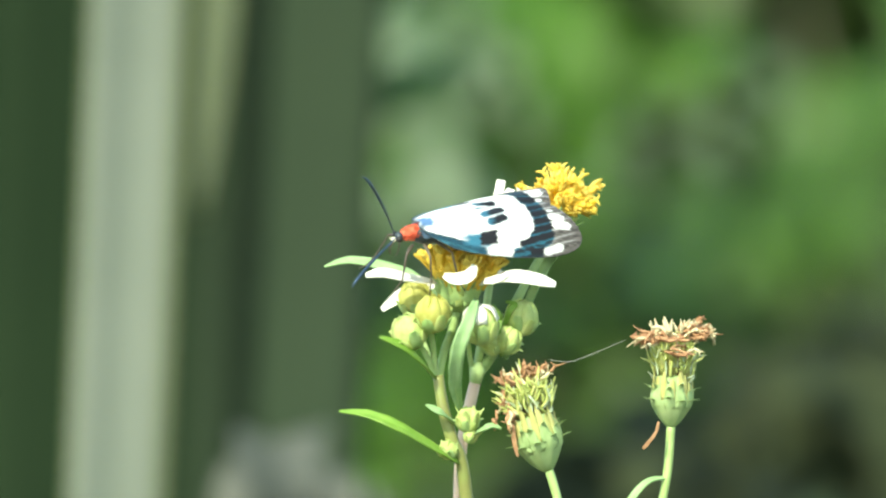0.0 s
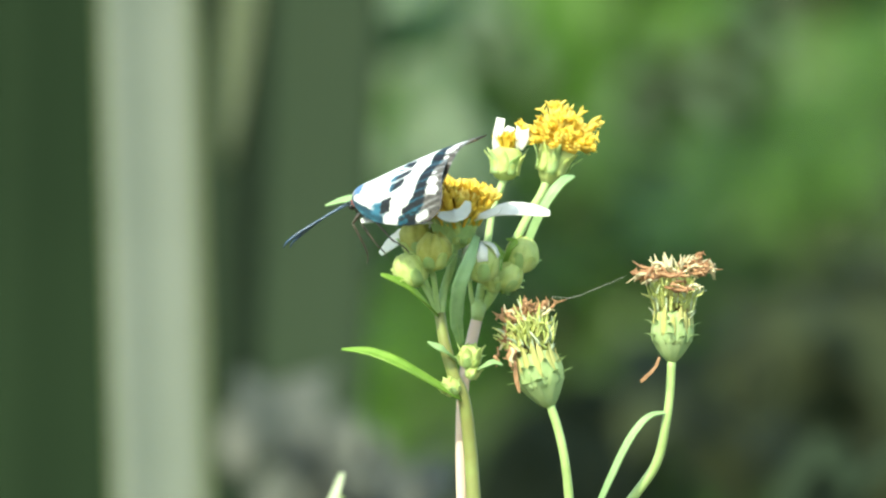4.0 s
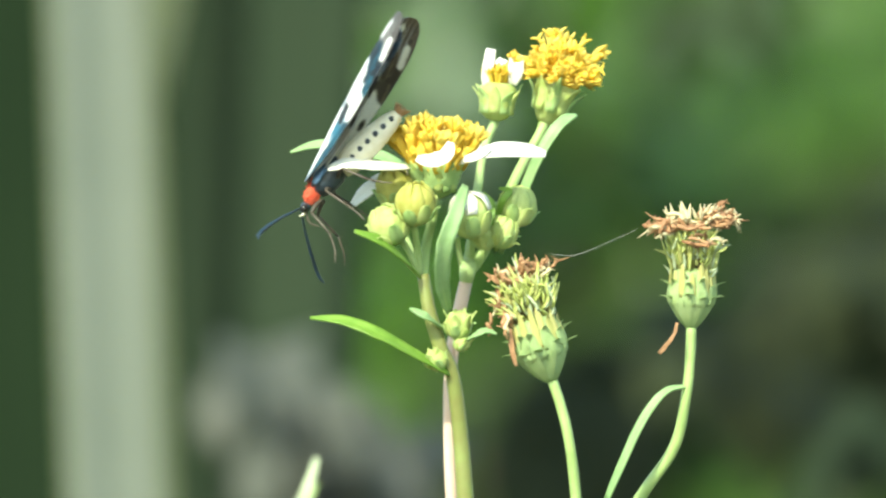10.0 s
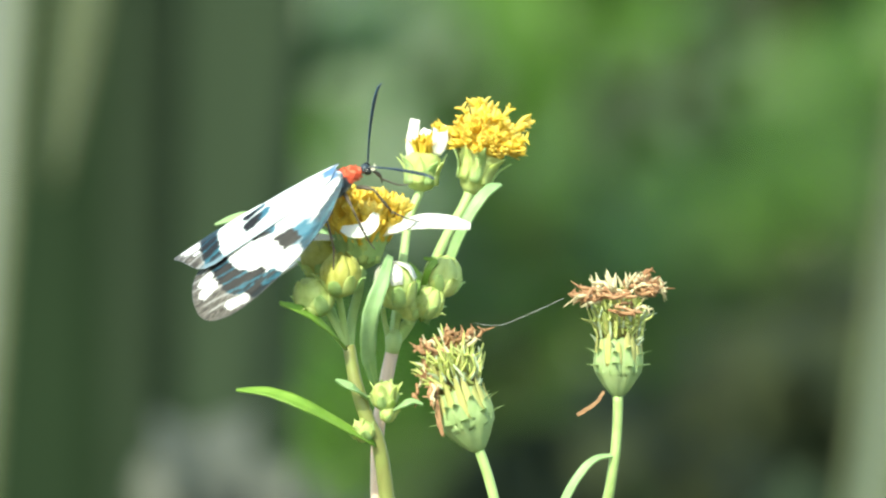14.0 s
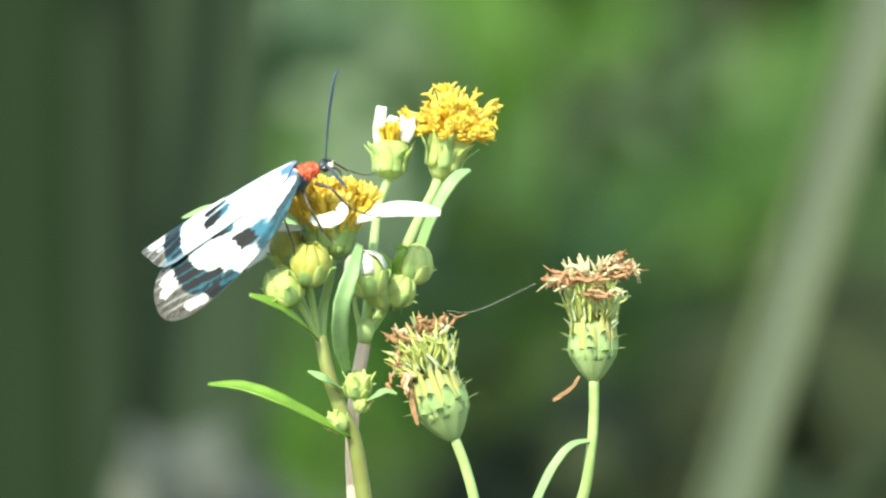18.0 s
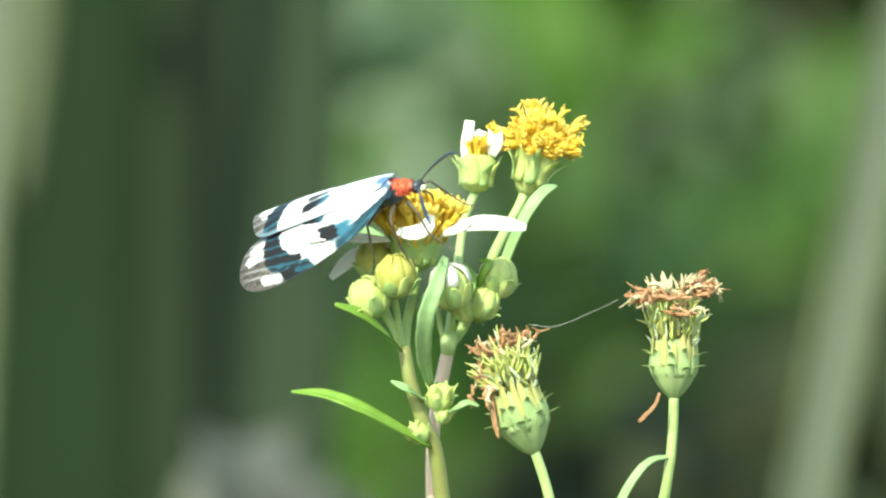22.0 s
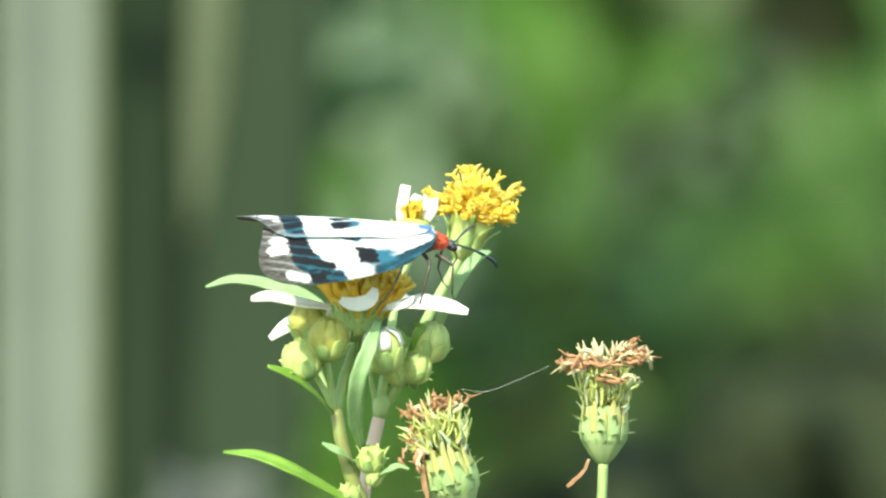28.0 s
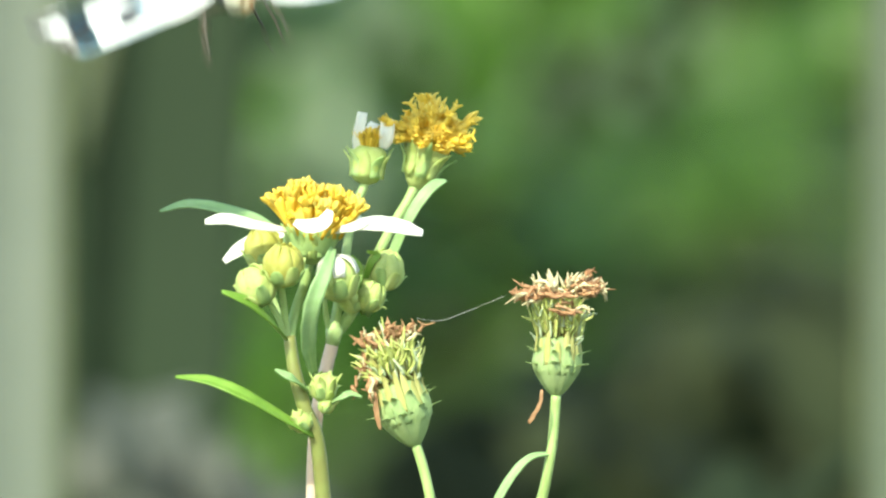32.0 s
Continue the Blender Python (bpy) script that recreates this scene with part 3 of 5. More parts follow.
def small_flower(root):
    base, axis = W(646, 326, .013), W(656, 240) - W(646, 326)
    head = part("flower_head", cup(base, axis, [(0, 8), (5, 20), (18, 29), (40, 33), (60, 32), (68, 22)]), BUD, root, "half-open flower with short upright white rays")
    x, y, z = frame_of(axis)
    rnd = random.Random(3)
    for k in range(9):
        bm = bmesh.new()
        bract(bm, base, axis, 2 * math.pi * k / 9, 30 * U, 12 * U, rnd.uniform(42, 58) * U, 12 * U, 4 * U, rnd.uniform(2, 22) * U)
        part("bract", bm, (BUD, INVOL)[k % 2], head)
    kind = floret_mesh("floret", 26 * U, 5 * U, ORANGE, 2 * U, 5, 5)
    for k in range(22):
        rr = math.sqrt((k + .5) / 22)
        d = x * math.cos(k * 2.4) + y * math.sin(k * 2.4)
        o = new("floret", kind)
        o.parent = head
        o.matrix_basis = aim(base + z * (66 - 6 * rr) * U + d * rr * 17 * U, z + d * rr * .35, k, rnd.uniform(.8, 1.1))
    for i, (pts, ws) in enumerate((([(630, 268, .0125), (634, 235, .0122), (641, 198, .0125)], (6, 10, 10, 9)), ([(678, 262, .0125), (684, 238, .0122), (685, 211, .0127)], (7, 13, 14, 11)),
                                   ([(650, 258, .015), (655, 235, .0165), (662, 216, .017)], (8, 14, 12, 8)))):
        bm = bmesh.new()
        ribbon(bm, [W(*p) for p in pts], px(*ws), (0.1, -1, 0.3), 0.00015, 0.3, 12, 5, 0.05, 40 + i)
        part("petal", bm, PETAL, head, "white ray petal")


def bud(root, u, v, d, r, lean, material, caps=7, white=False, seed=0):
    """A round closed bud on its green cup, scales folded over it."""
    c = W(u, v, d)
    axis = Vector((math.sin(radians(lean)), -0.25, math.cos(radians(lean))))
    z = axis.normalized()
    base = c - z * r * U * 1.15
    ob = part("bud", cup(base, axis, [(0, r * .25), (r * .18, r * .62), (r * .55, r * .92), (r * 1.0, r), (r * 1.5, r * .9), (r * 1.85, r * .62), (r * 2.02, r * .25), (r * 2.05, r * .05)], 0.015, caps), BUD_YEL if material is None else material, root,
              "round yellow-green closed flower bud")
    for v in ob.data.vertices:
        v.co += (v.co - c).normalized() * noise.noise(v.co * 900 + Vector((seed * 9, 0, 0))) * r * .09 * U
    x, y, zz = frame_of(axis)
    rnd = random.Random(int(seed * 100 + r))
    # folded petals bulging out of the top
    for k in range(caps):
        q = 2 * math.pi * k / caps + seed
        dd = x * math.cos(q) + y * math.sin(q)
        bm = bmesh.new()
        ribbon(bm, [base + (z * r * h + dd * r * w * rnd.uniform(.97, 1.06)) * U for h, w in ((.5, .90), (1.0, .985), (1.45, .93), (1.8, .72), (2.02 + rnd.uniform(-.05, .14), .38))],
               px(r * .26, r * .37, r * .36, r * .29, r * rnd.uniform(.04, .14)), dd, 0.00012, -0.34, 10, 5)
        part("petal", bm, BUD if material is not None else BUD_YEL, ob)
    # green scales round the lower half, tips bent out
    for k in range(8):
        q = 2 * math.pi * (k + .5) / 8 + seed
        dd = x * math.cos(q) + y * math.sin(q)
        top = rnd.uniform(.85, 1.4)
        bm = bmesh.new()
        ribbon(bm, [base + (z * r * h + dd * r * w) * U for h, w in ((-.02, .26), (.30, .80), (top * .75, 1.03), (top * .95, 1.10), (top, rnd.uniform(1.15, 1.42)))],
               px(r * .26, r * .36, r * .32, r * .18, r * .03), dd, 0.0001, -0.12, 10, 3)
        part("scale", bm, INVOL if k % 2 else BUD, ob)
    if white:
        bm = bmesh.new()
        for k in range(5):
            q = 2 * math.pi * k / 5 + .4
            dd = x * math.cos(q) + y * math.sin(q)
            ribbon(bm, [base + z * r * 1.35 * U + dd * r * .98 * U, base + z * r * 1.95 * U + dd * r * .72 * U, base + z * r * 2.2 * U + dd * r * .2 * U], px(r * .28, r * .36, r * .12), dd, 0.0001, .1, 6, 3)
        part("petal_tip", bm, PETAL, ob, "white petal tips")
    return ob


def stem(root, pts, radii, material, name="stem", ridge=0.05):
    bm = bmesh.new()
    tube(bm, [W(*p) for p in pts], px(*radii), 10, max(12, len(pts) * 5), ridge)
    return part(name, bm, material, root)


def leaf(root, pts, ws, facing, material=None, wave=0.03, label="", seed=0):
    bm = bmesh.new()
    ribbon(bm, [W(*p) for p in pts], px(*ws), facing, 0.00018, 0.22, 24, 7, wave, seed)
    ob = part("leaf", bm, material or LEAF, root, label)
    bm = bmesh.new()
    c = [W(*p) for p in pts]
    off = Vector(facing).normalized() * 0.00004
    tube(bm, [p - off * 2 for p in c], px(3.0, 2.0, 0.6), 5, 16)
    part("midrib", bm, STEM_PALE, ob)
    return ob


def flowering_plant():
    root = thing("bidens_plant", "flowering weed with white-rayed yellow flowers and green buds", "plant", (0, 0, 0))
    floor_v = 441 + Z0 / U
    stem(root, [(512, 596, -.001), (522, 660, -.0015), (540, 725, -.0015), (560, 775, -.001), (572, 885, 0), (578, 1000, 0), (588, 1200, .001), (604, 1600, .003), (630, 2400, .006), (660, 4000, .012), (690, 8000, .02), (690, floor_v + 100, .02)], (11, 12, 13, 13, 14, 15, 16, 17, 19, 24, 30, 34), STEM_RUST)
    SWING["stalk"] = stem(root, [(512, 604, -.001), (524, 545, 0), (540, 500, 0), (549, 458, 0)], (9, 8.5, 8.5, 9), STEM)
    stem(root, [(510, 600, -.001), (505, 560, -.002), (500, 520, -.003), (492, 490, -.004)], (6, 6, 6, 7), STEM_PALE)
    stem(root, [(510, 602, -.001), (492, 560, -.002), (470, 525, -.003), (448, 512, -.003)], (6, 5.5, 5, 5), STEM_PALE)
    stem(root, [(506, 590, .001), (488, 540, .002), (462, 480, .002), (440, 455, .001)], (5, 5, 5, 6), STEM_PALE)
    stem(root, [(592, 592, .006), (578, 648, .005), (564, 710, .004), (555, 790, .003), (552, 885, .003), (554, 1000, .003), (560, 1200, .004), (580, 1600, .006), (605, 2400, .009), (640, 4000, .015), (680, 8000, .025), (680, floor_v + 100, .025)], (11.5, 12, 11.5, 11, 11, 11.5, 12, 13, 15, 20, 28, 32), STEM_PINK)
    stem(root, [(590, 596, .006), (622, 552, .006), (652, 485, .008), (692, 405, .011), (722, 355, .0125), (734, 330, .013)], (11, 11, 10, 9, 9, 10), STEM)
    stem(root, [(588, 594, .006), (600, 530, .007), (613, 440, .010), (625, 375, .012), (646, 324, .013)], (9, 9, 8, 7, 8), STEM_PALE)
    bm = bmesh.new()
    lathe(bm, W(588, 612, .0055), W(596, 560) - W(588, 612), [(0, 11.5 * U), (14 * U, 14 * U), (26 * U, 16 * U), (36 * U, 13 * U), (44 * U, 6 * U)], 14, .05, 5)
    part("node", bm, STEM_PALE, root, "pale swollen stem joint")
    stem(root, [(585, 594, .006), (577, 560, .005), (574, 530, .004)], (6, 5, 4), STEM_PALE)
    stem(root, [(590, 590, .006), (600, 545, .005), (598, 510, .004)], (7, 6, 6), STEM_PALE)
    stem(root, [(612, 566, .006), (640, 535, .004), (668, 508, .004), (682, 495, .004)], (6, 6, 6, 7), STEM_PALE)
    leaf(root, [(554, 772, -.002), (505, 742, -.004), (432, 699, -.006), (370, 674, -.005), (312, 667, -.004)], (6, 12, 15, 15, 12, 3), (0.1, -0.75, 1), LEAF, 0.03, "narrow bright green leaf")
    leaf(root, [(507, 600, -.002), (478, 568, -.005), (440, 536, -.007), (394, 516, -.008)], (5, 9, 12, 12, 4), (0.2, -0.8, 1), LEAF, 0.03, "small bright green leaf")
    leaf(root, [(556, 665, -.001), (546, 610, -.005), (552, 545, -.008), (572, 490, -.008), (590, 440, -.005)], (6, 13, 15, 15, 13, 6), (0.2, -1, 0.1), LEAF_PALE, 0.05, "pale green upright leaf")
    leaf(root, [(650, 560, .004), (680, 488, .002), (712, 412, .001), (744, 356, .001), (770, 328, .002), (790, 320, .003)], (6, 9, 10, 11, 12, 11, 3), (-0.4, -1, 0.6), LEAF_PALE, 0.03, "pale green leaf with curled tip")
    leaf(root, [(545, 470, .004), (470, 400, .010), (400, 374, .012), (332, 362, .013), (280, 374, .012)], (4, 10, 14, 14, 10, 2), (0.1, -0.8, 1), LEAF_PALE, 0.03, "pale green leaf behind the flower")
    leaf(root, [(543, 690, -.002), (520, 672, -.004), (502, 662, -.004), (487, 654, -.004)], (5, 9, 8, 2), (0.2, -0.8, 1), LEAF_PALE, 0.03)
    leaf(root, [(582, 716, -.002), (605, 703, -.004), (622, 697, -.004), (640, 703, -.004)], (5, 8, 7, 2), (-0.2, -0.8, 1), LEAF_PALE, 0.03)
    SWING["head"] = main_flower(root)
    yellow_head(root)
    small_flower(root)
    bud(root, 466, 436, .002, 36, -12, None, 7, seed=.3)
    bud(root, 503, 466, -.006, 36, 4, None, 8, seed=.1)
    bud(root, 452, 503, -.005, 35, -25, BUD, 7, seed=.6)
    bud(root, 682, 474, .001, 35, 14, BUD, 7, seed=.2)
    bud(root, 598, 490, -.004, 37, -4, BUD, 7, True, seed=.5)
    bud(root, 656, 520, .000, 28, 30, BUD, 6, seed=.9)
    bud(root, 622, 526, .000, 24, -10, BUD, 6, seed=.8)
    # little cups in the leaf joint
    for u, v, r, lean, sd in ((573, 682, 24, 5, .2), (578, 716, 14, 20, .6), (532, 744, 19, -35, .4)):
        b = bud(root, u, v, -.002, r, lean, BUD, 6, seed=sd)
        base = W(u, v + r * .7, -.002)
        axis = Vector((math.sin(radians(lean)), -0.2, 1))
        for k in range(6):
            bm = bmesh.new()
            bract(bm, base, axis, 1.05 * k + sd, r * .8 * U, r * .3 * U, r * 1.35 * U, r * .34 * U, r * .3 * U, r * .15 * U)
            part("bract", bm, BUD, b)
    for pts in ([(642, 556, .001), (634, 510, -.001), (637, 475, -.001), (622, 452, -.001)], [(640, 520, .001), (655, 470, -.001), (668, 452, -.001), (650, 446, .000)]):
        leaf(root, pts, (4, 6, 6, 2), (0, -1, .3), LEAF, 0.03)


def withered_head(name, label, base_uv, top_uv, scale, seed, stem_pts, radii, mop, extras=()):
    root = thing(name, label, "withered flower", (0, 0, 0), "withered flowers")
    rnd = random.Random(seed)
    base = W(*base_uv)
    axis = W(*top_uv) - base
    x, y, z = frame_of(axis)
    S = scale * U
    head = part("seed_head", cup(base, axis, [(h * scale, r * scale * 1.09) for h, r in ((0, 8), (3, 11.5), (9, 16.5), (18, 23), (30, 30), (42, 36), (54, 39.5), (64, 39), (84, 36), (100, 32), (106, 18))], 0.05, 9, 36), HEAD, root, "smooth green cup of a seed head")

    def scale_leaf(q, h0, r0, length, w, r1, hook, material, name="bract"):
        """A scale pressed to the cup, its tip bent outward by hook."""
        d = x * math.cos(q) + y * math.sin(q)
        bm = bmesh.new()
        ribbon(bm, [base + z * (h0 + length * f) * S + d * r * S * 1.09 for f, r in ((0, r0), (.35, (r0 + r1) / 2 + 1.2), (.75, r1), (.92, r1 + hook * .35), (1, r1 + hook))],
               [w * S * k * rnd.uniform(.9, 1.1) for k in (.8, 1, .95, .8, .52, .3, .03)], d, 0.00004, -0.16, 14, 5, .05, int(q * 50))
        return part(name, bm, material, head)

    # three rows of scales, the lower two with curled tips, the inner row upright and straw-coloured
    for k in range(9):
        scale_leaf(2 * math.pi * k / 9 + rnd.uniform(-.15, .15), 36, 33.5, rnd.uniform(17, 27), 12, 39, rnd.uniform(13, 20), HEAD)
    for k in range(11):
        scale_leaf(2 * math.pi * k / 11 + .3 + rnd.uniform(-.12, .12), 50, 38, rnd.uniform(26, 40), 9.5, 40, rnd.uniform(8, 15), HEAD)
    for k in range(17):
        scale_leaf(2 * math.pi * k / 17 + rnd.uniform(-.12, .12), 54, 38.5, rnd.uniform(42, 70), 6.2, 37, rnd.uniform(-3, 5), HEAD_YEL)
    # pale hooked spikes that stand out above the cup
    for k in range(16):
        q = k * 2.39996 + rnd.uniform(-.2, .2)
        d = x * math.cos(q) + y * math.sin(q)
        h = rnd.uniform(82, 128)
        p = base + z * h * S + d * (40 - .03 * h) * S
        bm = bmesh.new()
        tube(bm, [p - d * 3 * S, p + (d * 5 + z * 3) * S, p + (d * rnd.uniform(10, 16) + z * rnd.uniform(6, 14)) * S], [3.2 * S, 2.4 * S, .3 * S], 5, 6)
        part("spike", bm, HEAD_TIP, head, "pale hooked spike" if k == 0 else "")
    # dark seeds deep in the head
    for k in range(40):
        rr, q = math.sqrt((k + .5) / 40), k * 2.39996
        d = x * math.cos(q) + y * math.sin(q)
        p = base + z * 100 * S + d * rr * 31 * S
        bm = bmesh.new()
        tube(bm, [p, p + (z * 26 + d * 1) * S, p + (z * rnd.uniform(36, 50) + d * 3) * S], [2.6 * S, 3.2 * S, 1.2 * S], 5, 5)
        part("seed", bm, HEAD_YEL if k % 3 else ACHENE, head)
    # tangled curling stigmas
    for k in range(180):
        rr, q = ((k + .5) / 180) ** .38, k * 2.39996
        d = x * math.cos(q) + y * math.sin(q)
        p = base + z * (106 + (1 - rr) * 34 + rnd.uniform(-6, 26)) * S + d * rr * 38 * S
        e = (z + d * (rr * .35) + Vector((rnd.gauss(0, .34), rnd.gauss(0, .34), rnd.gauss(0, .2)))).normalized()
        side = e.cross(Vector((rnd.gauss(0, 1), rnd.gauss(0, 1), rnd.gauss(0, 1)))).normalized()
        L, w = rnd.uniform(28, 52) * S, rnd.uniform(-13, 13) * S
        bm = bmesh.new()
        tube(bm, [p, p + e * L * .4 + side * w, p + e * L * .75 + side * w * .4, p + e * L + side * w * rnd.uniform(-1.5, 1.8)], [2.6 * S, 2.8 * S, 2.2 * S, .6 * S], 5, 9)
        part("stigma", bm, HEAD_TIP if k % 9 == 0 else CURL, head)
    # stiff awns round the rim
    for k in range(22):
        q = 2 * math.pi * k / 22 + rnd.uniform(-.1, .1)
        d = x * math.cos(q) + y * math.sin(q)
        p = base + z * rnd.uniform(100, 130) * S + d * 36 * S
        e = (z + d * rnd.uniform(0, .28)).normalized()
        bm = bmesh.new()
        tube(bm, [p, p + e * 22 * S, p + (e * rnd.uniform(36, 50) + d * 3) * S], [2.6 * S, 2.4 * S, .5 * S], 5, 6)
        part("awn", bm, HEAD_YEL if k % 2 else HEAD_TIP, head)
    # dried brown florets, matted
    for u, v, d, du, dv, n, ln in mop:
        for k in range(n):
            bm = bmesh.new()
            p = W(u + rnd.gauss(0, 10), v + rnd.gauss(0, 5), d + rnd.gauss(0, .0008))
            e = Vector((du + rnd.gauss(0, .18), rnd.gauss(0, .4), -dv + rnd.gauss(0, .16))).normalized()
            L = ln * U * rnd.uniform(.5, 1.0)
            w1, w2 = (Vector((rnd.gauss(0, 4), rnd.gauss(0, 4), rnd.gauss(0, 4))) * U for j in range(2))
            tube(bm, [p, p + e * L * .35 + w1, p + e * L * .7 + w2, p + e * L], px(2.2, 3.2, 2.8, 4.0, 2.4), 6, 9)
            q = p + e * L
            for j in range(4):
                tube(bm, [q, q + (e * 3 + Vector((rnd.gauss(0, 6), rnd.gauss(0, 6), rnd.gauss(0, 6)))) * U], px(2.0, .7), 4, 3)
            part("dried_floret", bm, BROWN if k % 6 else CREAM, head)
    for pts, ws in extras:
        bm = bmesh.new()
        ribbon(bm, [W(*p) for p in pts], px(*ws), (0.3, -1, .2), 0.0002, .4, 14, 5, .15, seed)
        part("dried_petal", bm, BROWN, head, "shrivelled brown petal")
    stem(root, stem_pts, radii, STEM)
    return root


def withered_flowers():
    fv = 441 + Z0 / U
    withered_head("withered_flower", "withered flower gone to seed, brown tuft, leaning on its stalk", (735, 788, -.002), (680, 600, -.002), 1.12, 5,
                  [(736, 786, -.002), (752, 840, -.002), (764, 900, -.002), (772, 980, -.001), (782, 1150, .000), (792, 1450, .002), (800, 2000, .005), (802, 3200, .01), (790, 6000, .016), (760, fv + 100, .02)], (9, 9, 9, 9.5, 10, 11, 13, 16, 24, 30),
                  ((664, 612, -.003, -.6, -.4, 14, 28), (688, 606, -.002, 0, -1, 15, 32), (712, 598, -.002, .5, -.7, 10, 28), (652, 628, -.003, -.2, 1, 11, 36), (656, 660, -.004, .1, 1, 6, 40)),
                  ((((664, 694, -.004), (666, 730, -.004), (673, 760, -.004)), (2, 4.5, 4.5, 2)),))
    b = withered_head("withered_flower", "upright withered flower gone to seed, flat brown tuft on top", (984, 700, 0), (990, 560, 0), 1.0, 9,
                      [(984, 698, 0), (980, 760, 0), (972, 820, 0), (950, 909, .001), (893, 991, .002), (820, 1110, .004), (765, 1350, .006), (735, 1800, .008), (735, 2800, .011), (745, 5000, .015), (750, fv + 100, .02)], (9, 9, 9, 10, 10, 11, 12, 14, 18, 25, 32),
                      ((942, 520, -.002, -1, 0, 16, 36), (965, 522, -.003, -.9, .1, 8, 44), (1005, 520, -.003, -.9, -.1, 9, 60), (1026, 508, -.002, 1, 0, 24, 32), (1020, 500, -.001, .6, -.4, 14, 22), (1046, 508, -.001, .8, .2, 10, 18), (985, 540, -.004, .9, .2, 5, 50)))
    SWING["withered"] = b
    bm = bmesh.new()
    ribbon(bm, [(0, 0, 0), (3 * U, -4 * U, -22 * U), (-3 * U, -8 * U, -46 * U), (-8 * U, -8 * U, -62 * U)], px(2, 2.6, 3, 3.6, 2.6), (0.3, -1, .2), 0.0002, .4, 14, 5, .2, 9)
    o = part("dried_petal", bm, BROWN, b, "shrivelled brown petal hanging loose")
    o.location = W(958, 690, -.003)
    SWING["petal"] = o
    rnd = random.Random(77)
    for k in range(22):
        bm = bmesh.new()
        q = W(978 + rnd.gauss(0, 14), 510, -.0015 + rnd.gauss(0, .001))
        e = Vector((rnd.gauss(-.1, .5), rnd.gauss(0, .4), 1)).normalized() * rnd.uniform(22, 38) * U
        tube(bm, [q, q + e * .5, q + e], px(3.4, 3.0, .6), 5, 5)
        part("awn", bm, CREAM, b, "cream bristle")
    leaf(b, [(978, 803, 0), (935, 812, -.002), (895, 860, -.003), (855, 940, -.003), (828, 1000, -.002)], (3, 7, 9, 9, 8, 6), (-.6, -.9, .4), LEAF_PALE, .03, "narrow pale green leaf")
    bm = bmesh.new()
    tube(bm, [W(735, 563, -.003), W(780, 567, -.003), W(835, 548, -.002), W(892, 524, -.002)], px(0.2, 0.24, 0.2), 5, 16)
    silk = part("spider_silk", bm, SILK)
    tagged(silk, "fine spider thread strung between the withered flowers", "spider silk")


# ---- the moth ----
WL = 22.9


def along(x, knots):
    """Straight-line values between knots of (place, value)."""
    return np.interp(x, [k[0] for k in knots], [k[1] for k in knots])


COSTA = ((0, .1), (.5, .8), (1.2, 1.4), (3.4, 2.7), (4.4, 3.2), (6.7, 3.8), (9.5, 4.25), (13, 4.55), (16, 4.6), (18.5, 4.45), (20.4, 4.1), (21.5, 3.65), (22.2, 3.2), (22.7, 2.6), (22.9, 1.9))
DORSUM = ((0, .3), (.5, 1.2), (1.3, 1.9), (4.1, 2.7), (7.6, 3.4), (12.6, 4.2), (17.3, 4.7), (18.8, 4.6), (19.6, 4.2), (20.3, 3.5), (21, 2.5), (21.9, 1.1), (22.5, 0), (22.8, -1.0), (22.9, -1.6))
VEINS = (-3.75, -2.6, -1.32, -0.1, 1.1, 2.3, 3.2)


def soft(d, edge=0.12):
    return np.clip(0.5 + d / (2 * edge), 0, 1)


def streak(x, y, a, b, r):
    """How deep a point lies in a rounded bar from a to b of half width r, in millimetres."""
    ax, ay, dx, dy = a[0], a[1], b[0] - a[0], b[1] - a[1]
    k = np.clip(((x - ax) * dx + (y - ay) * dy) / (dx * dx + dy * dy), 0, 1)
    return r - np.hypot(x - ax - k * dx, y - ay - k * dy)


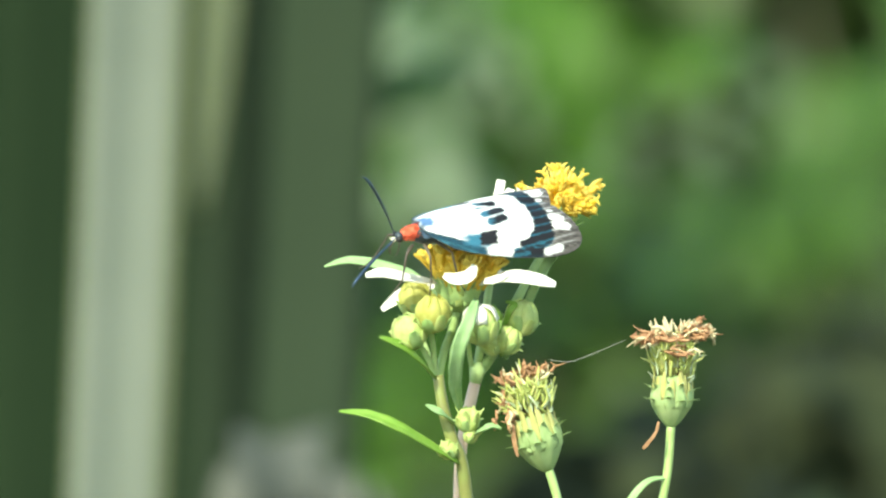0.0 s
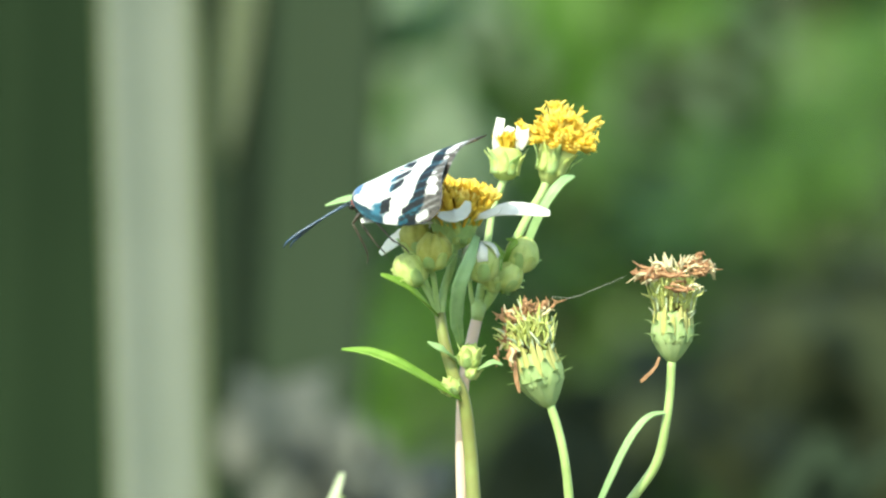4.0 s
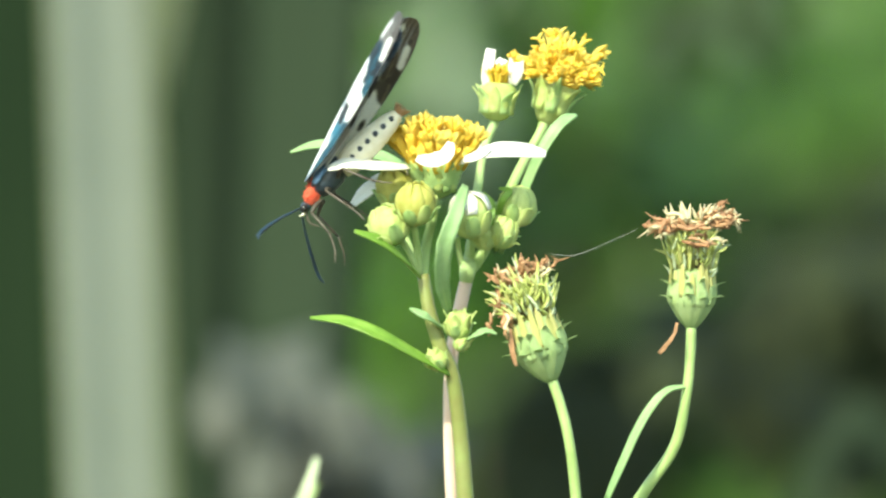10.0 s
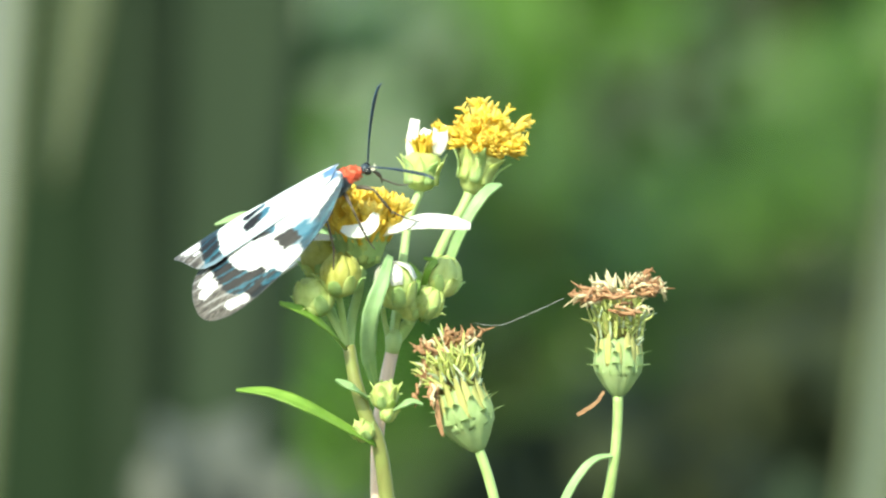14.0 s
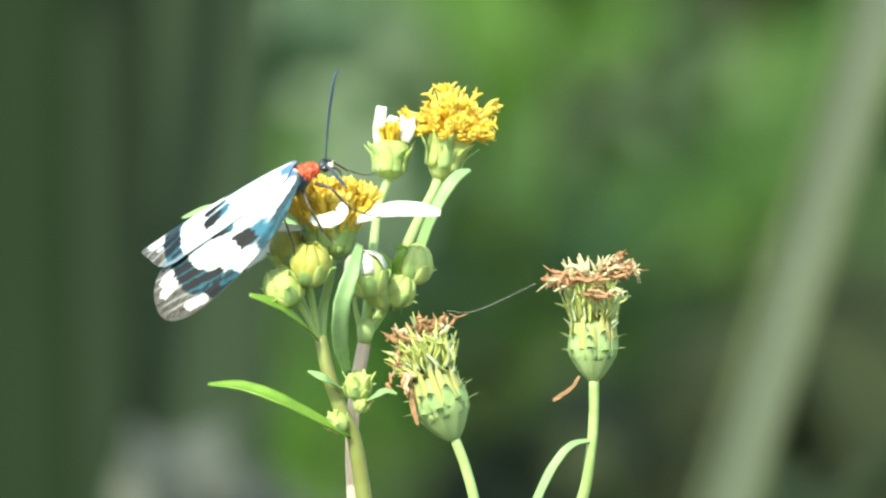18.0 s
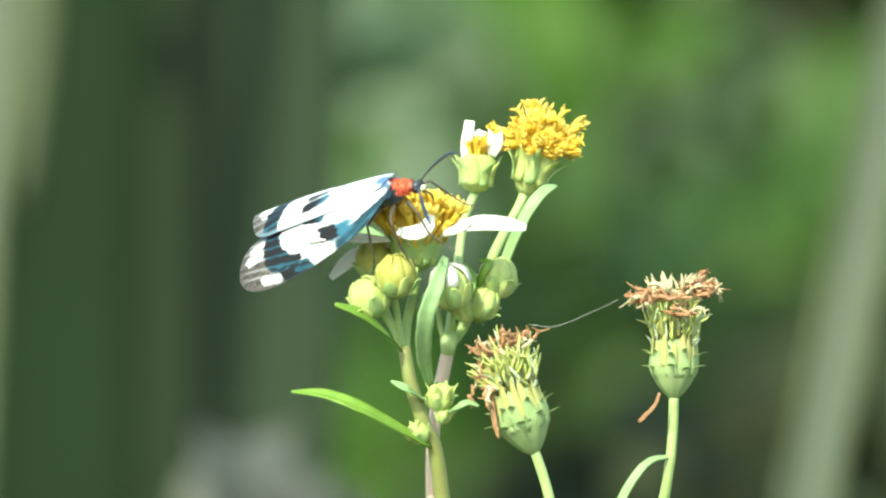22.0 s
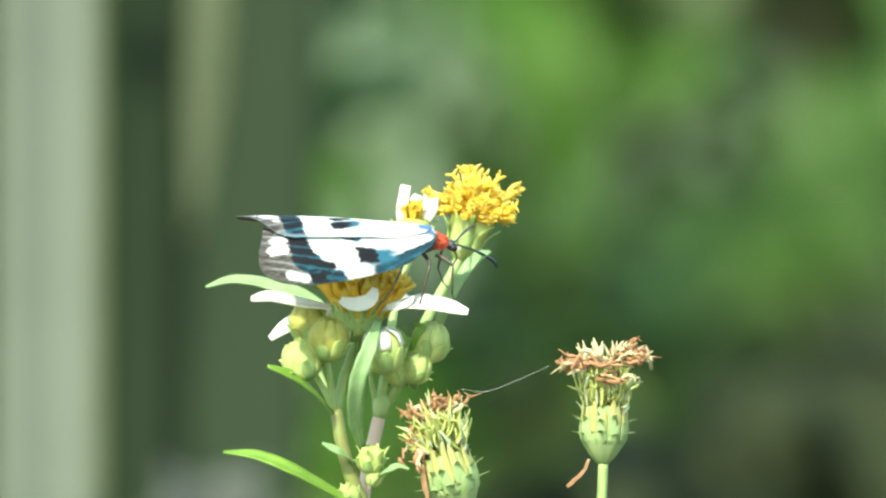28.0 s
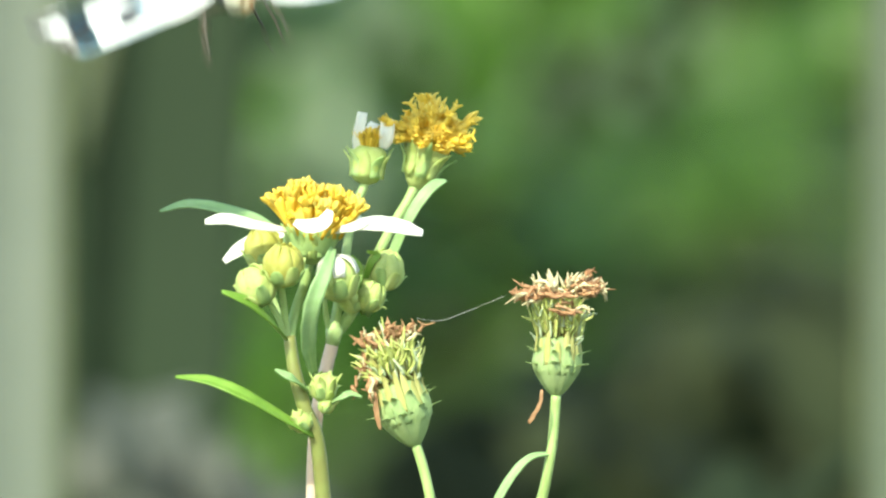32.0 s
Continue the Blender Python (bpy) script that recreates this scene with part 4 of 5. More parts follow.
def wing_pattern(x, y, under):
    """Scale colours at x millimetres from the root, y towards the leading edge: white with black spots, teal streaks and a grey border."""
    pts = [Vector((a, b, 0)) for a, b in zip(x.ravel(), y.ravel())]
    grain = np.array([noise.noise(Vector((p.x * .8, p.y * 3.2, 3.1))) for p in pts]).reshape(x.shape)
    fine = np.array([noise.noise(Vector((p.x * 1.5, p.y * 7.5, 8.4))) for p in pts]).reshape(x.shape)
    blot = np.array([noise.noise(Vector((p.x * 1.6, p.y * 1.9, 5.7))) for p in pts]).reshape(x.shape)
    if under:
        white, black, teal, blue, grey = (.60, .57, .47), (.030, .022, .016), (.085, .066, .045), (.20, .19, .18), (.085, .066, .050)
    else:
        white, black, teal, blue, grey = (.70, .715, .735), (.009, .009, .012), (.010, .052, .086), (.085, .170, .330), (.080, .072, .068)
    c = np.empty((*x.shape, 3))
    c[:] = white

    def lay(col, k):
        c[:] = c + (np.asarray(col) - c) * np.clip(k, 0, 1)[..., None]

    xs, ys = x + .30 * grain + .12 * fine, y + .10 * blot
    q = ys + 0.25 * (x - 17.7)
    near = np.min([np.abs(q - v) for v in VEINS], axis=0)
    costa, dorsum = along(x, COSTA), -along(x, DORSUM)
    # faint veins and warm dust on the white
    lay((.40, .52, .62), soft(.035 - near, .05) * (.35 + .7 * blot) * soft(x - 3, 2))
    lay((.55, .60, .70), soft(fine - .35, .2) * .35)
    # blue shoulder
    lay(blue, soft(2.2 + .5 * grain - x, .3) * soft(x - .3, .2) * soft(-.15 - ys, .15) * soft(ys + 1.7, .2))
    lay((.030, .055, .085), soft(.75 + .5 * fine - x, .25) * soft(ys + .3, .3))
    # teal stripe on the leading edge, with a dark upper line
    line = along(x, ((0, .2), (1.2, .83), (4.4, 1.75), (8.7, 3.2), (10, 3.6)))
    stop = soft(9.0 + .5 * grain - x, .35)
    lay((.02, .045, .065), soft(ys - line + .10, .10) * stop)
    lay(teal, soft(ys - line - .16 - .10 * fine, .12) * stop)
    lay((.045, .185, .245), soft(.17 - np.abs(ys - line - .72 - .04 * x), .12) * stop * (.45 + fine))
    lay(black, soft(fine + .5 * blot - .22, .15) * soft(ys - line, .1) * stop * .6)
    # spot near the leading edge with its teal shadow towards the root
    tail = np.maximum(streak(xs, ys, (6.2, 2.1), (9.0, 1.8), .75), streak(xs, ys, (7.2, 2.5), (9.0, 2.5), .55))
    lay(teal if under else (.030, .135, .215), soft(tail + .25 * fine, .28) * soft(xs - 5.8, .9))
    lay(black, soft(np.minimum(np.minimum(xs - 8.3, 10.75 - xs), np.minimum(ys - 1.05 + .2 * (x - 8.6), 2.9 - ys - .12 * (x - 8.6))), .14))
    # twin spots in the middle, cut by a vein
    for a, b, r, k in (((9.6, -1.85), (12.3, -2.75), .58, 10.5), ((10.3, -.55), (12.2, -1.25), .60, 10.6)):
        lay(teal if under else (.028, .110, .175), soft(streak(xs, ys, a, b, r), .14))
        lay(black, soft(streak(xs, ys, a, b, r), .14) * soft(xs - k + .4 * fine, .4))
    # broken dark band: teal ground, black cells between the veins
    start = along(ys, ((-4.6, 16.1), (.6, 16.3), (1.1, 15.6), (2.0, 15.2), (2.3, 13.9), (3.1, 14.2), (3.3, 12.9), (4.6, 12.4)))
    end = along(ys, ((-4.6, 18.6), (2.0, 19.0), (2.7, 18.4), (3.4, 17.3), (4.6, 16.9)))
    band = soft(np.minimum(xs - start, end - xs), .16)
    lay(teal if under else (.018, .095, .145), band)
    lay(black, band * soft(near - .23 + .30 * fine + .16 * blot, .09) * .92)
    for q0, half, x0, x1 in ((-3.2, .50, 16.2, 18.6), (-1.98, .56, 16.4, 19.0), (-.70, .54, 16.3, 19.1), (.50, .50, 16.1, 19.1), (1.72, .50, 15.2, 19.1)):
        lay(black, soft(np.minimum(np.minimum(xs - x0, x1 - xs), half - .10 * grain - np.abs(q - q0)), .10))
    lay(black, soft(streak(xs, ys, (14.1, 2.70), (15.9, 2.20), .42), .10))
    lay(black, soft(streak(xs, ys, (15.5, 3.75), (17.0, 3.65), .42), .10))
    # grey border with darker dashes and pale patches
    border = soft(xs - end + .05, .15)
    lay(grey, border)
    lay(np.asarray(grey) * .40, border * soft(.20 + .25 * blot - np.abs(near - .52), .14) * soft(xs - end - .5, .3) * .85)
    lay(np.asarray(grey) * 2.2, border * soft(fine - .25, .15) * .6)
    lay((.34, .34, .35), border * soft(.10 - near + .08 * fine, .07) * soft(21.6 - xs, .5) * .7)
    for a, b, r in (((19.2, -1.25), (20.4, -1.10), .55), ((19.5, .05), (21.0, .15), .58), ((17.5, 3.85), (19.5, 3.25), .47), ((18.9, -2.4), (19.5, -2.35), .16)):
        lay(white, soft(streak(xs, ys, a, b, r) - .05 * fine, .12))
    lay(np.asarray(grey) * .8, soft(.05 - np.abs(q + .62), .05) * soft(xs - 19.0, .1) * soft(21.5 - xs, .1) * .6)
    # bluish inner margin and thin dark rim
    lay((.20, .32, .42), soft(.30 - (ys - dorsum) + .2 * grain, .15) * soft(x - 8, 1.5) * soft(19 - x, .5) * .6)
    lay((.05, .055, .06), soft(.09 - (costa - y), .05) * .8)
    lay((.16, .20, .25), soft(.05 - (y - dorsum), .05) * .5)
    return c


def wing_sheet(name, parent, side, nx, nw, shape, colour, thick, label):
    """A thin wing from shape(x share, w share) -> (x, y, z) and colour(x, y, under), in millimetres; root at the origin, tip towards -x."""
    gx, gw = np.meshgrid(np.linspace(0, 1, nx + 1), np.linspace(0, 1, nw + 1), indexing="ij")
    x, y, z = shape(gx, gw)
    verts, cols, faces = [], [], []
    for face in (0, 1):
        verts.append(np.stack([-x, side * y, z - thick * face], -1).reshape(-1, 3) * 0.001)
        cols.append(colour(x, y, face == 1).reshape(-1, 3))
    m = (nx + 1) * (nw + 1)
    for face in (0, 1):
        for i in range(nx):
            for j in range(nw):
                k = face * m + i * (nw + 1) + j
                quad = (k, k + 1, k + nw + 2, k + nw + 1)
                faces.append(quad if (face == 0) == (side > 0) else quad[::-1])
    rim = [i * (nw + 1) for i in range(nx + 1)] + [nx * (nw + 1) + j for j in range(1, nw + 1)] + [i * (nw + 1) + nw for i in range(nx - 1, -1, -1)]
    for a, b in zip(rim, rim[1:]):
        faces.append((a, b, b + m, a + m))
    me = bpy.data.meshes.new(name)
    me.from_pydata(np.concatenate(verts).tolist(), [], faces)
    at = me.color_attributes.new("pattern", "FLOAT_COLOR", "POINT")
    rgba = np.concatenate([np.concatenate(cols), np.ones((2 * m, 1))], 1)
    at.data.foreach_set("color", rgba.astype(np.float32).ravel())
    for p in me.polygons:
        p.use_smooth = True
    me.materials.append(WING)
    ob = new(name, me)
    ob.parent = parent
    ob["label"] = label
    return ob


def forewing(parent, side):
    def shape(gx, gw):
        x = WL * (1 - (1 - gx) ** 1.25)
        c, d = along(x, COSTA), along(x, DORSUM)
        y = -d + (c + d) * gw
        inner = np.maximum(0, -y - .6)
        bend = along(x, ((0, .38), (2, .32), (4, .27), (8, .14), (12, .09), (16, .068), (20, .055))) + (0 if side > 0 else 1) * along(x, ((0, .10), (2, .26), (8, .20), (12, .10), (20, .09)))
        z = .55 - .05 * (y - 1) ** 2 - 1.0 * (x / 23) ** 3 - bend * inner ** 2
        return x, y, z + .02 * np.sin(y * 5.2) * np.minimum(1, x / 6)
    return wing_sheet("forewing", parent, side, 210, 96, shape, wing_pattern, .07, "white forewing with black spots, teal edge and grey border")


def hindwing(parent, side):
    def shape(gx, gw):
        x = 12.5 * gx
        tip = np.sqrt(np.maximum(0, 1 - gx ** 3))
        y = (-3.6 * np.minimum(1, gx * 2.2 + .15) + 5.0 * np.minimum(1, gx * 2.2 + .15) * gw) * tip
        return x, y, -.05 * (y + .5) ** 2 - .5 * gx ** 2

    def colour(x, y, under):
        white, dark = np.array((.62, .60, .52)), np.array((.035, .028, .022))
        k = soft(x - 10.2 + .15 * y + .3 * np.sin(y * 2.1), .2) + soft(.5 - np.hypot((x - 6.5) / 1.6, (y - .6)), .1)
        return white + (dark - white) * np.clip(k, 0, 1)[..., None]
    return wing_sheet("hindwing", parent, side, 40, 30, shape, colour, .06, "creamy white hindwing with a dark border")


MOTH = {}


def tuft(bm, base, direction, length, r):
    """One flat-tipped scale or hair."""
    tube(bm, [base, base + direction * length * .5 + Vector((0, 0, length * .08)), base + direction * length], [r, r * .9, r * .25], 4, 4)


def moth():
    root = thing("moth", "white moth with black spots, teal wing edges and red collar", "moth")
    MOTH["root"] = root
    mm = 0.001
    rnd = random.Random(31)
    bm = bmesh.new()
    lathe(bm, (-5.6 * mm, 0, -0.9 * mm), (1, 0, 0.08), [(0, .0004), (.0006, .0011), (.0022, .0016), (.0038, .0015), (.0050, .0010)], 16, 0.03, 7)
    part("thorax", bm, BODY, root)
    for s in (-1, 1):
        bm = bmesh.new()
        for k in range(54):
            p = Vector((-1.15 * mm - rnd.random() * .9 * mm, s * rnd.uniform(.05, 1.75) * mm, .50 * mm + rnd.uniform(-.1, .1) * mm))
            p.z -= .24 * (abs(p.y) / mm) ** 2 * mm
            tuft(bm, p, Vector((-1, s * rnd.uniform(-.15, .25), rnd.uniform(-.1, .12))).normalized(), rnd.uniform(1.3, 2.2) * mm, .15 * mm)
        part("shoulder_tuft", bm, TUFT, root, "blue-grey scale tuft over the wing root")
    ab = bmesh.new()
    lathe(ab, (-4.4 * mm, 0, -1.3 * mm), (-1, 0, -0.16), [(0, .0012), (.001, .0015), (.0025, .00165), (.005, .00155), (.0075, .0012), (.0088, .0008), (.0094, .0003)], 16, 0.02, 7)
    abd = part("abdomen", ab, BELLY, root, "cream abdomen with rows of dark spots")
    for k in range(7):
        for s in (-1, 1):
            b2 = bmesh.new()
            r = (.0014, .0016, .00165, .0016, .0015, .0013, .0010)[k]
            bmesh.ops.create_uvsphere(b2, u_segments=8, v_segments=6, radius=.00042, matrix=Matrix.Translation((-5.2 * mm - k * 1.2 * mm, s * r * .90, -1.42 * mm - k * .19 * mm)) @ Matrix.Diagonal((1, .5, .85, 1)))
            part("dark_spot", b2, BODY, abd)
        b2 = bmesh.new()
        lathe(b2, (-5.75 * mm - k * 1.2 * mm, 0, -1.52 * mm - k * .19 * mm), (-1, 0, -.16), [(0, .00100 + .00035 * math.sin((k + 2) * .5)), (.00008, .00122 + .00035 * math.sin((k + 2) * .5)), (.00016, .00100 + .00035 * math.sin((k + 2) * .5))], 14)
        part("segment_ring", b2, BELLY, abd)
    bm = bmesh.new()
    for k in range(34):
        q = k * 2.4
        d = Vector((-1, .55 * math.cos(q), .55 * math.sin(q))).normalized()
        tuft(bm, Vector((-13.4 * mm, .45 * mm * math.cos(q), -2.75 * mm + .45 * mm * math.sin(q))), d, rnd.uniform(.7, 1.3) * mm, .12 * mm)
    part("tail_tuft", bm, TAIL, abd, "rusty brown hair tuft")
    bm = bmesh.new()
    lathe(bm, (-1.8 * mm, 0, -0.19 * mm), (1, 0, -0.08), [(0, .0007), (.0005, .00088), (.0012, .00090), (.0020, .00078), (.0026, .00060), (.0030, .0003)], 22, .05, 9)
    for k in range(340):
        q, h = rnd.uniform(0, 6.283), rnd.uniform(0, 2.7)
        r = (.82 - .17 * max(0, h - 1.2)) * mm
        n = Vector((.25, math.cos(q), math.sin(q))).normalized()
        tuft(bm, Vector((-1.8 * mm + h * mm, r * math.cos(q), -.19 * mm - h * .08 * mm + r * math.sin(q))), (n + Vector((rnd.uniform(-.6, .3), 0, 0))).normalized(), rnd.uniform(.22, .42) * mm, .06 * mm)
    part("collar", bm, RED, root, "orange-red furry collar")
    bm = bmesh.new()
    bmesh.ops.create_uvsphere(bm, u_segments=12, v_segments=9, radius=.00062, matrix=Matrix.Translation((1.55 * mm, 0, -.55 * mm)) @ Matrix.Diagonal((.9, 1.05, 1, 1)))
    head = part("head", bm, BODY, root)
    for s in (-1, 1):
        b2 = bmesh.new()
        bmesh.ops.create_uvsphere(b2, u_segments=12, v_segments=9, radius=.00048, matrix=Matrix.Translation((1.75 * mm, s * .52 * mm, -.6 * mm)))
        part("eye", b2, EYE, head)
        b2 = bmesh.new()
        tube(b2, [(2.0 * mm, s * .2 * mm, -.8 * mm), (2.5 * mm, s * .25 * mm, -.9 * mm), (2.8 * mm, s * .2 * mm, -.6 * mm)], [.00016, .00014, .00006], 6)
        part("palp", b2, BELLY, head, "short pale feeler")
    b2 = bmesh.new()
    tube(b2, [(2.0 * mm, 0, -1.0 * mm), (2.7 * mm, 0, -2.0 * mm), (2.4 * mm, 0, -3.2 * mm)], [.00016, .00013, .00007], 6)
    part("proboscis", b2, LEG, head)
    for s, key in ((1, "ant_l"), (-1, "ant_r")):
        b2 = bmesh.new()
        L = 10.4 * mm
        tube(b2, [(0, 0, 0), (L * .35, 0, .30 * mm), (L * .7, 0, .32 * mm), (L * .92, 0, .1 * mm), (L, 0, -.35 * mm)], [.00009, .00012, .00018, .00021, .00015, .00006], 7, 28, .12)
        a = part("antenna", b2, ANT, root, "long dark blue antenna")
        a.matrix_basis = antenna_pose(s, 20, s * 18)
        MOTH[key] = a
    for s, key in ((1, "wing_l"), (-1, "wing_r")):
        w = forewing(root, s)
        w.matrix_basis = wing_pose(s, 28, 10, -4)
        MOTH[key] = w
        h = hindwing(w, s)
        h.matrix_basis = Matrix.Translation((-2.4 * mm, s * .6 * mm, -.75 * mm)) @ Matrix.Rotation(radians(-2), 4, "Y")
    for s in (-1, 1):
        for x0, out, fwd, back in ((-.2, 1.6, 2.2, 1.2), (-1.8, 2.6, .4, -.4), (-3.4, 2.8, -1.6, -1.6)):
            p0 = Vector((x0, s * .9, -1.7)) * mm
            p1 = p0 + Vector((fwd * .8, s * out, -.2)) * mm
            p2 = p1 + Vector((back * .5, s * .9, -3.2)) * mm
            p3 = p2 + Vector((back * .7 + .3, s * .1, -1.7)) * mm
            p4 = p3 + Vector((back * .6 + .4, s * .4, -.9)) * mm
            b2 = bmesh.new()
            tube(b2, [p0, p0.lerp(p1, .5) + Vector((0, 0, .15 * mm)), p1], [.00022, .00026, .00016], 7, 7)
            femur = part("leg", b2, LEG, root)
            b2 = bmesh.new()
            tube(b2, [p1, p2], [.00014, .00015, .00011], 6, 5)
            for k in (-1, 1):
                tube(b2, [p2, p2 + Vector((k * .25, s * .1, -.5)) * mm], [.00006, .00001], 4, 3)
            part("shin", b2, LEG, femur)
            b2 = bmesh.new()
            tube(b2, [p2, p3, p4], [.00010, .00009, .00006], 6, 9, .1)
            part("foot", b2, LEG, femur)


def antenna_pose(s, raise_by, turn):
    return pose(0.0021, s * 0.0004, -0.0002, 0, -raise_by, turn)


def wing_pose(s, slope, spread, pitch):
    """Folded roof-like at slope degrees; spread: turned outward; pitch: tip lowered; s = 1 left."""
    return Matrix.Translation((-0.0008, s * 0.0007, 0.0006 + 0.00008 * s)) @ Euler((radians(-s * slope), radians(pitch), radians(-s * spread))).to_matrix().to_4x4()


# Seconds, plan place, tilt, heading, roll in degrees, depth in metres.
MOTH_ROWS = [
    (0, 456, 303, 11.0, 207.6, -39.3, -0.0085),
    (0.5, 419, 306, 9.3, 193.9, -39.3, -0.0085),
    (1, 387, 308, 7.6, 180.1, -39.2, -0.0085),
    (1.5, 344, 342, 10.8, 159.7, -38.4, -0.0085),
    (2, 348, 353, 14.0, 139.3, -37.6, -0.002),
    (2.5, 355, 352, 12.1, 131.2, -40.9, -0.002),
    (3, 351, 342, 10.1, 123.1, -44.3, -0.002),
    (3.5, 349, 350, 15.4, 124.5, -37.9, -0.002),
    (5.5, 343, 378, 36.4, 130.1, -12.2, -0.002),
    (6, 342, 385, 41.7, 131.6, -5.8, -0.002),
    (6.5, 349, 388, 44.9, 130.4, -3.8, -0.002),
    (7, 355, 398, 48.0, 129.3, -1.9, -0.002),
    (7.5, 353, 384, 45.2, 132.2, -4.4, -0.002),
    (8, 322, 393, 42.3, 135.1, -7.0, -0.002),
    (8.5, 326, 413, 52.8, 135.1, 2.0, -0.002),
    (9, 346, 415, 63.3, 135.2, 11.0, -0.002),
    (9.3, 327, 425, 61.6, 145.6, -1.5, -0.002),
    (9.5, 314, 429, 56.3, 160.6, -5.2, -0.002),
    (9.7, 314, 434, 50.9, 175.6, -9.0, -0.002),
    (10, 316, 447, 52.0, 178.0, 8.0, -0.002),
    (10.2, 310, 444, 48.0, 178.0, 26.0, -0.003),
    (10.4, 301, 443, 46.0, 178.0, 42.0, -0.004),
    (10.5, 291, 431, 44.0, 165.0, 55.0, -0.005),
    (10.55, 318, 433, 36.0, 130.0, 68.0, -0.006),
    (10.6, 345, 436, 24.0, 92.0, 76.0, -0.007),
    (10.7, 353, 439, 16.0, 58.0, 72.0, -0.009),
    (10.8, 379, 406, 20.0, 25.0, 64.0, -0.009),
    (10.9, 383, 395, 30.0, -10.0, 54.0, -0.009),
    (11, 393, 360, 37.3, -40.0, 46.6, -0.009),
    (11.5, 450, 338, 32.0, -37.7, 42.5, -0.009),
    (12, 473, 313, 26.6, -35.4, 38.3, -0.009),
    (12.5, 501, 315, 21.5, -33.5, 41.1, -0.009),
    (13, 507, 321, 16.3, -31.6, 43.9, -0.009),
    (13.5, 510, 320, 20.3, -19.4, 39.2, -0.009),
    (14, 527, 290, 24.3, -7.1, 34.5, -0.009),
    (14.5, 527, 291, 23.8, -7.9, 34.8, -0.009),
    (16.5, 527, 299, 21.7, -11.2, 36.1, -0.009),
    (17, 527, 301, 21.2, -12.0, 36.4, -0.009),
    (17.5, 517, 306, 22.2, -14.6, 36.9, -0.009),
    (18, 510, 303, 23.2, -17.2, 37.4, -0.009),
    (18.5, 519, 306, 14.5, -18.2, 38.2, -0.009),
    (19, 549, 318, 5.9, -19.2, 39.0, -0.009),
    (19.5, 544, 319, 4.6, -17.7, 42.1, -0.009),
    (20, 553, 325, 3.2, -16.2, 45.2, -0.009),
    (20.5, 528, 321, 6.2, -23.2, 41.6, -0.009),
    (21, 521, 314, 9.1, -30.2, 37.9, -0.009),
    (21.5, 520, 309, 9.2, -32.6, 36.8, -0.009),
    (22, 521, 311, 9.2, -35.1, 35.7, -0.009),
    (22.5, 523, 314, 9.5, -37.1, 34.2, -0.009),
    (23, 522, 308, 9.7, -39.0, 32.6, -0.009),
    (23.5, 540, 314, 5.9, -39.9, 32.6, -0.009),
    (24, 541, 316, 2.0, -40.8, 32.7, -0.009),
    (24.5, 557, 310, 1.7, -31.8, 31.0, -0.009),
    (26.5, 624, 287, 0.4, 4.4, 24.2, -0.0042),
    (27, 640, 281, 0.1, 13.4, 22.5, -0.0042),
    (27.5, 673, 299, -4.8, 16.4, 23.1, -0.0042),
    (28, 701, 296, -9.7, 19.5, 23.7, -0.0042),
    (28.5, 703, 288, -11.2, 19.2, 22.5, -0.0042),
    (29, 726, 304, -12.7, 19.0, 21.4, -0.0042),
    (29.5, 734, 305, -13.8, 16.5, 20.8, -0.0042),
    (30, 734, 307, -14.9, 14.0, 20.2, -0.0042),
    (30.5, 672, 296, -14.7, 36.0, 9.0, -0.0042),
    (31, 662, 285, -14.5, 57.9, -2.3, -0.0042),
    (31.5, 659, 289, -11.8, 57.3, -3.8, -0.0042),
    (31.8, 662, 283, -13.1, 57.6, -3.0, -0.0042),
    (31.9, 560, 245, 15.0, 60.0, 0.0, -0.002),
    (32, 400, -18, 35.0, 100.0, 20.0, -0.004),
]


def moth_pose(u, v, tilt, yaw, roll, d):
    return Matrix.Translation(W(u, v, d)) @ Matrix.Rotation(radians(-tilt), 4, "Y") @ Matrix.Rotation(radians(yaw), 4, "Z") @ Matrix.Rotation(radians(roll), 4, "X")


# Swaying reeds: seconds, sideways place in metres, lean in degrees.
PALE_ROWS = [(0, -0.0786, 2.7), (1, -0.0782, 0.5), (2, -0.0731, 0.2), (3, -0.0729, -1.4), (6, -0.0755, 0.0), (7, -0.0745, 0.0), (8, -0.0692, -0.3), (9, -0.0725, 0.3), (9.5, -0.0736, -0.9), (10, -0.0757, -0.9), (11, -0.0825, 1.5), (12, -0.0835, 2.5), (12.5, -0.0810, 2.7), (13, -0.0932, 5.0), (13.5, -0.0875, 2.3), (14, -0.0903, 6.4), (16.5, -0.1018, 6.1), (17.5, -0.1064, 7.0), (19, -0.1041, 7.5), (20, -0.0965, 5.6), (21, -0.1053, 5.0), (22, -0.0993, 5.1), (22.5, -0.0941, 5.6), (23, -0.0980, 3.8), (24, -0.0908, 2.7), (26.5, -0.0874, 2.9), (27, -0.0840, 2.8), (28, -0.0757, 1.1), (29, -0.0792, 0.4), (30, -0.0737, 0.9), (31, -0.0728, 0.3), (32, -0.0713, -0.1)]
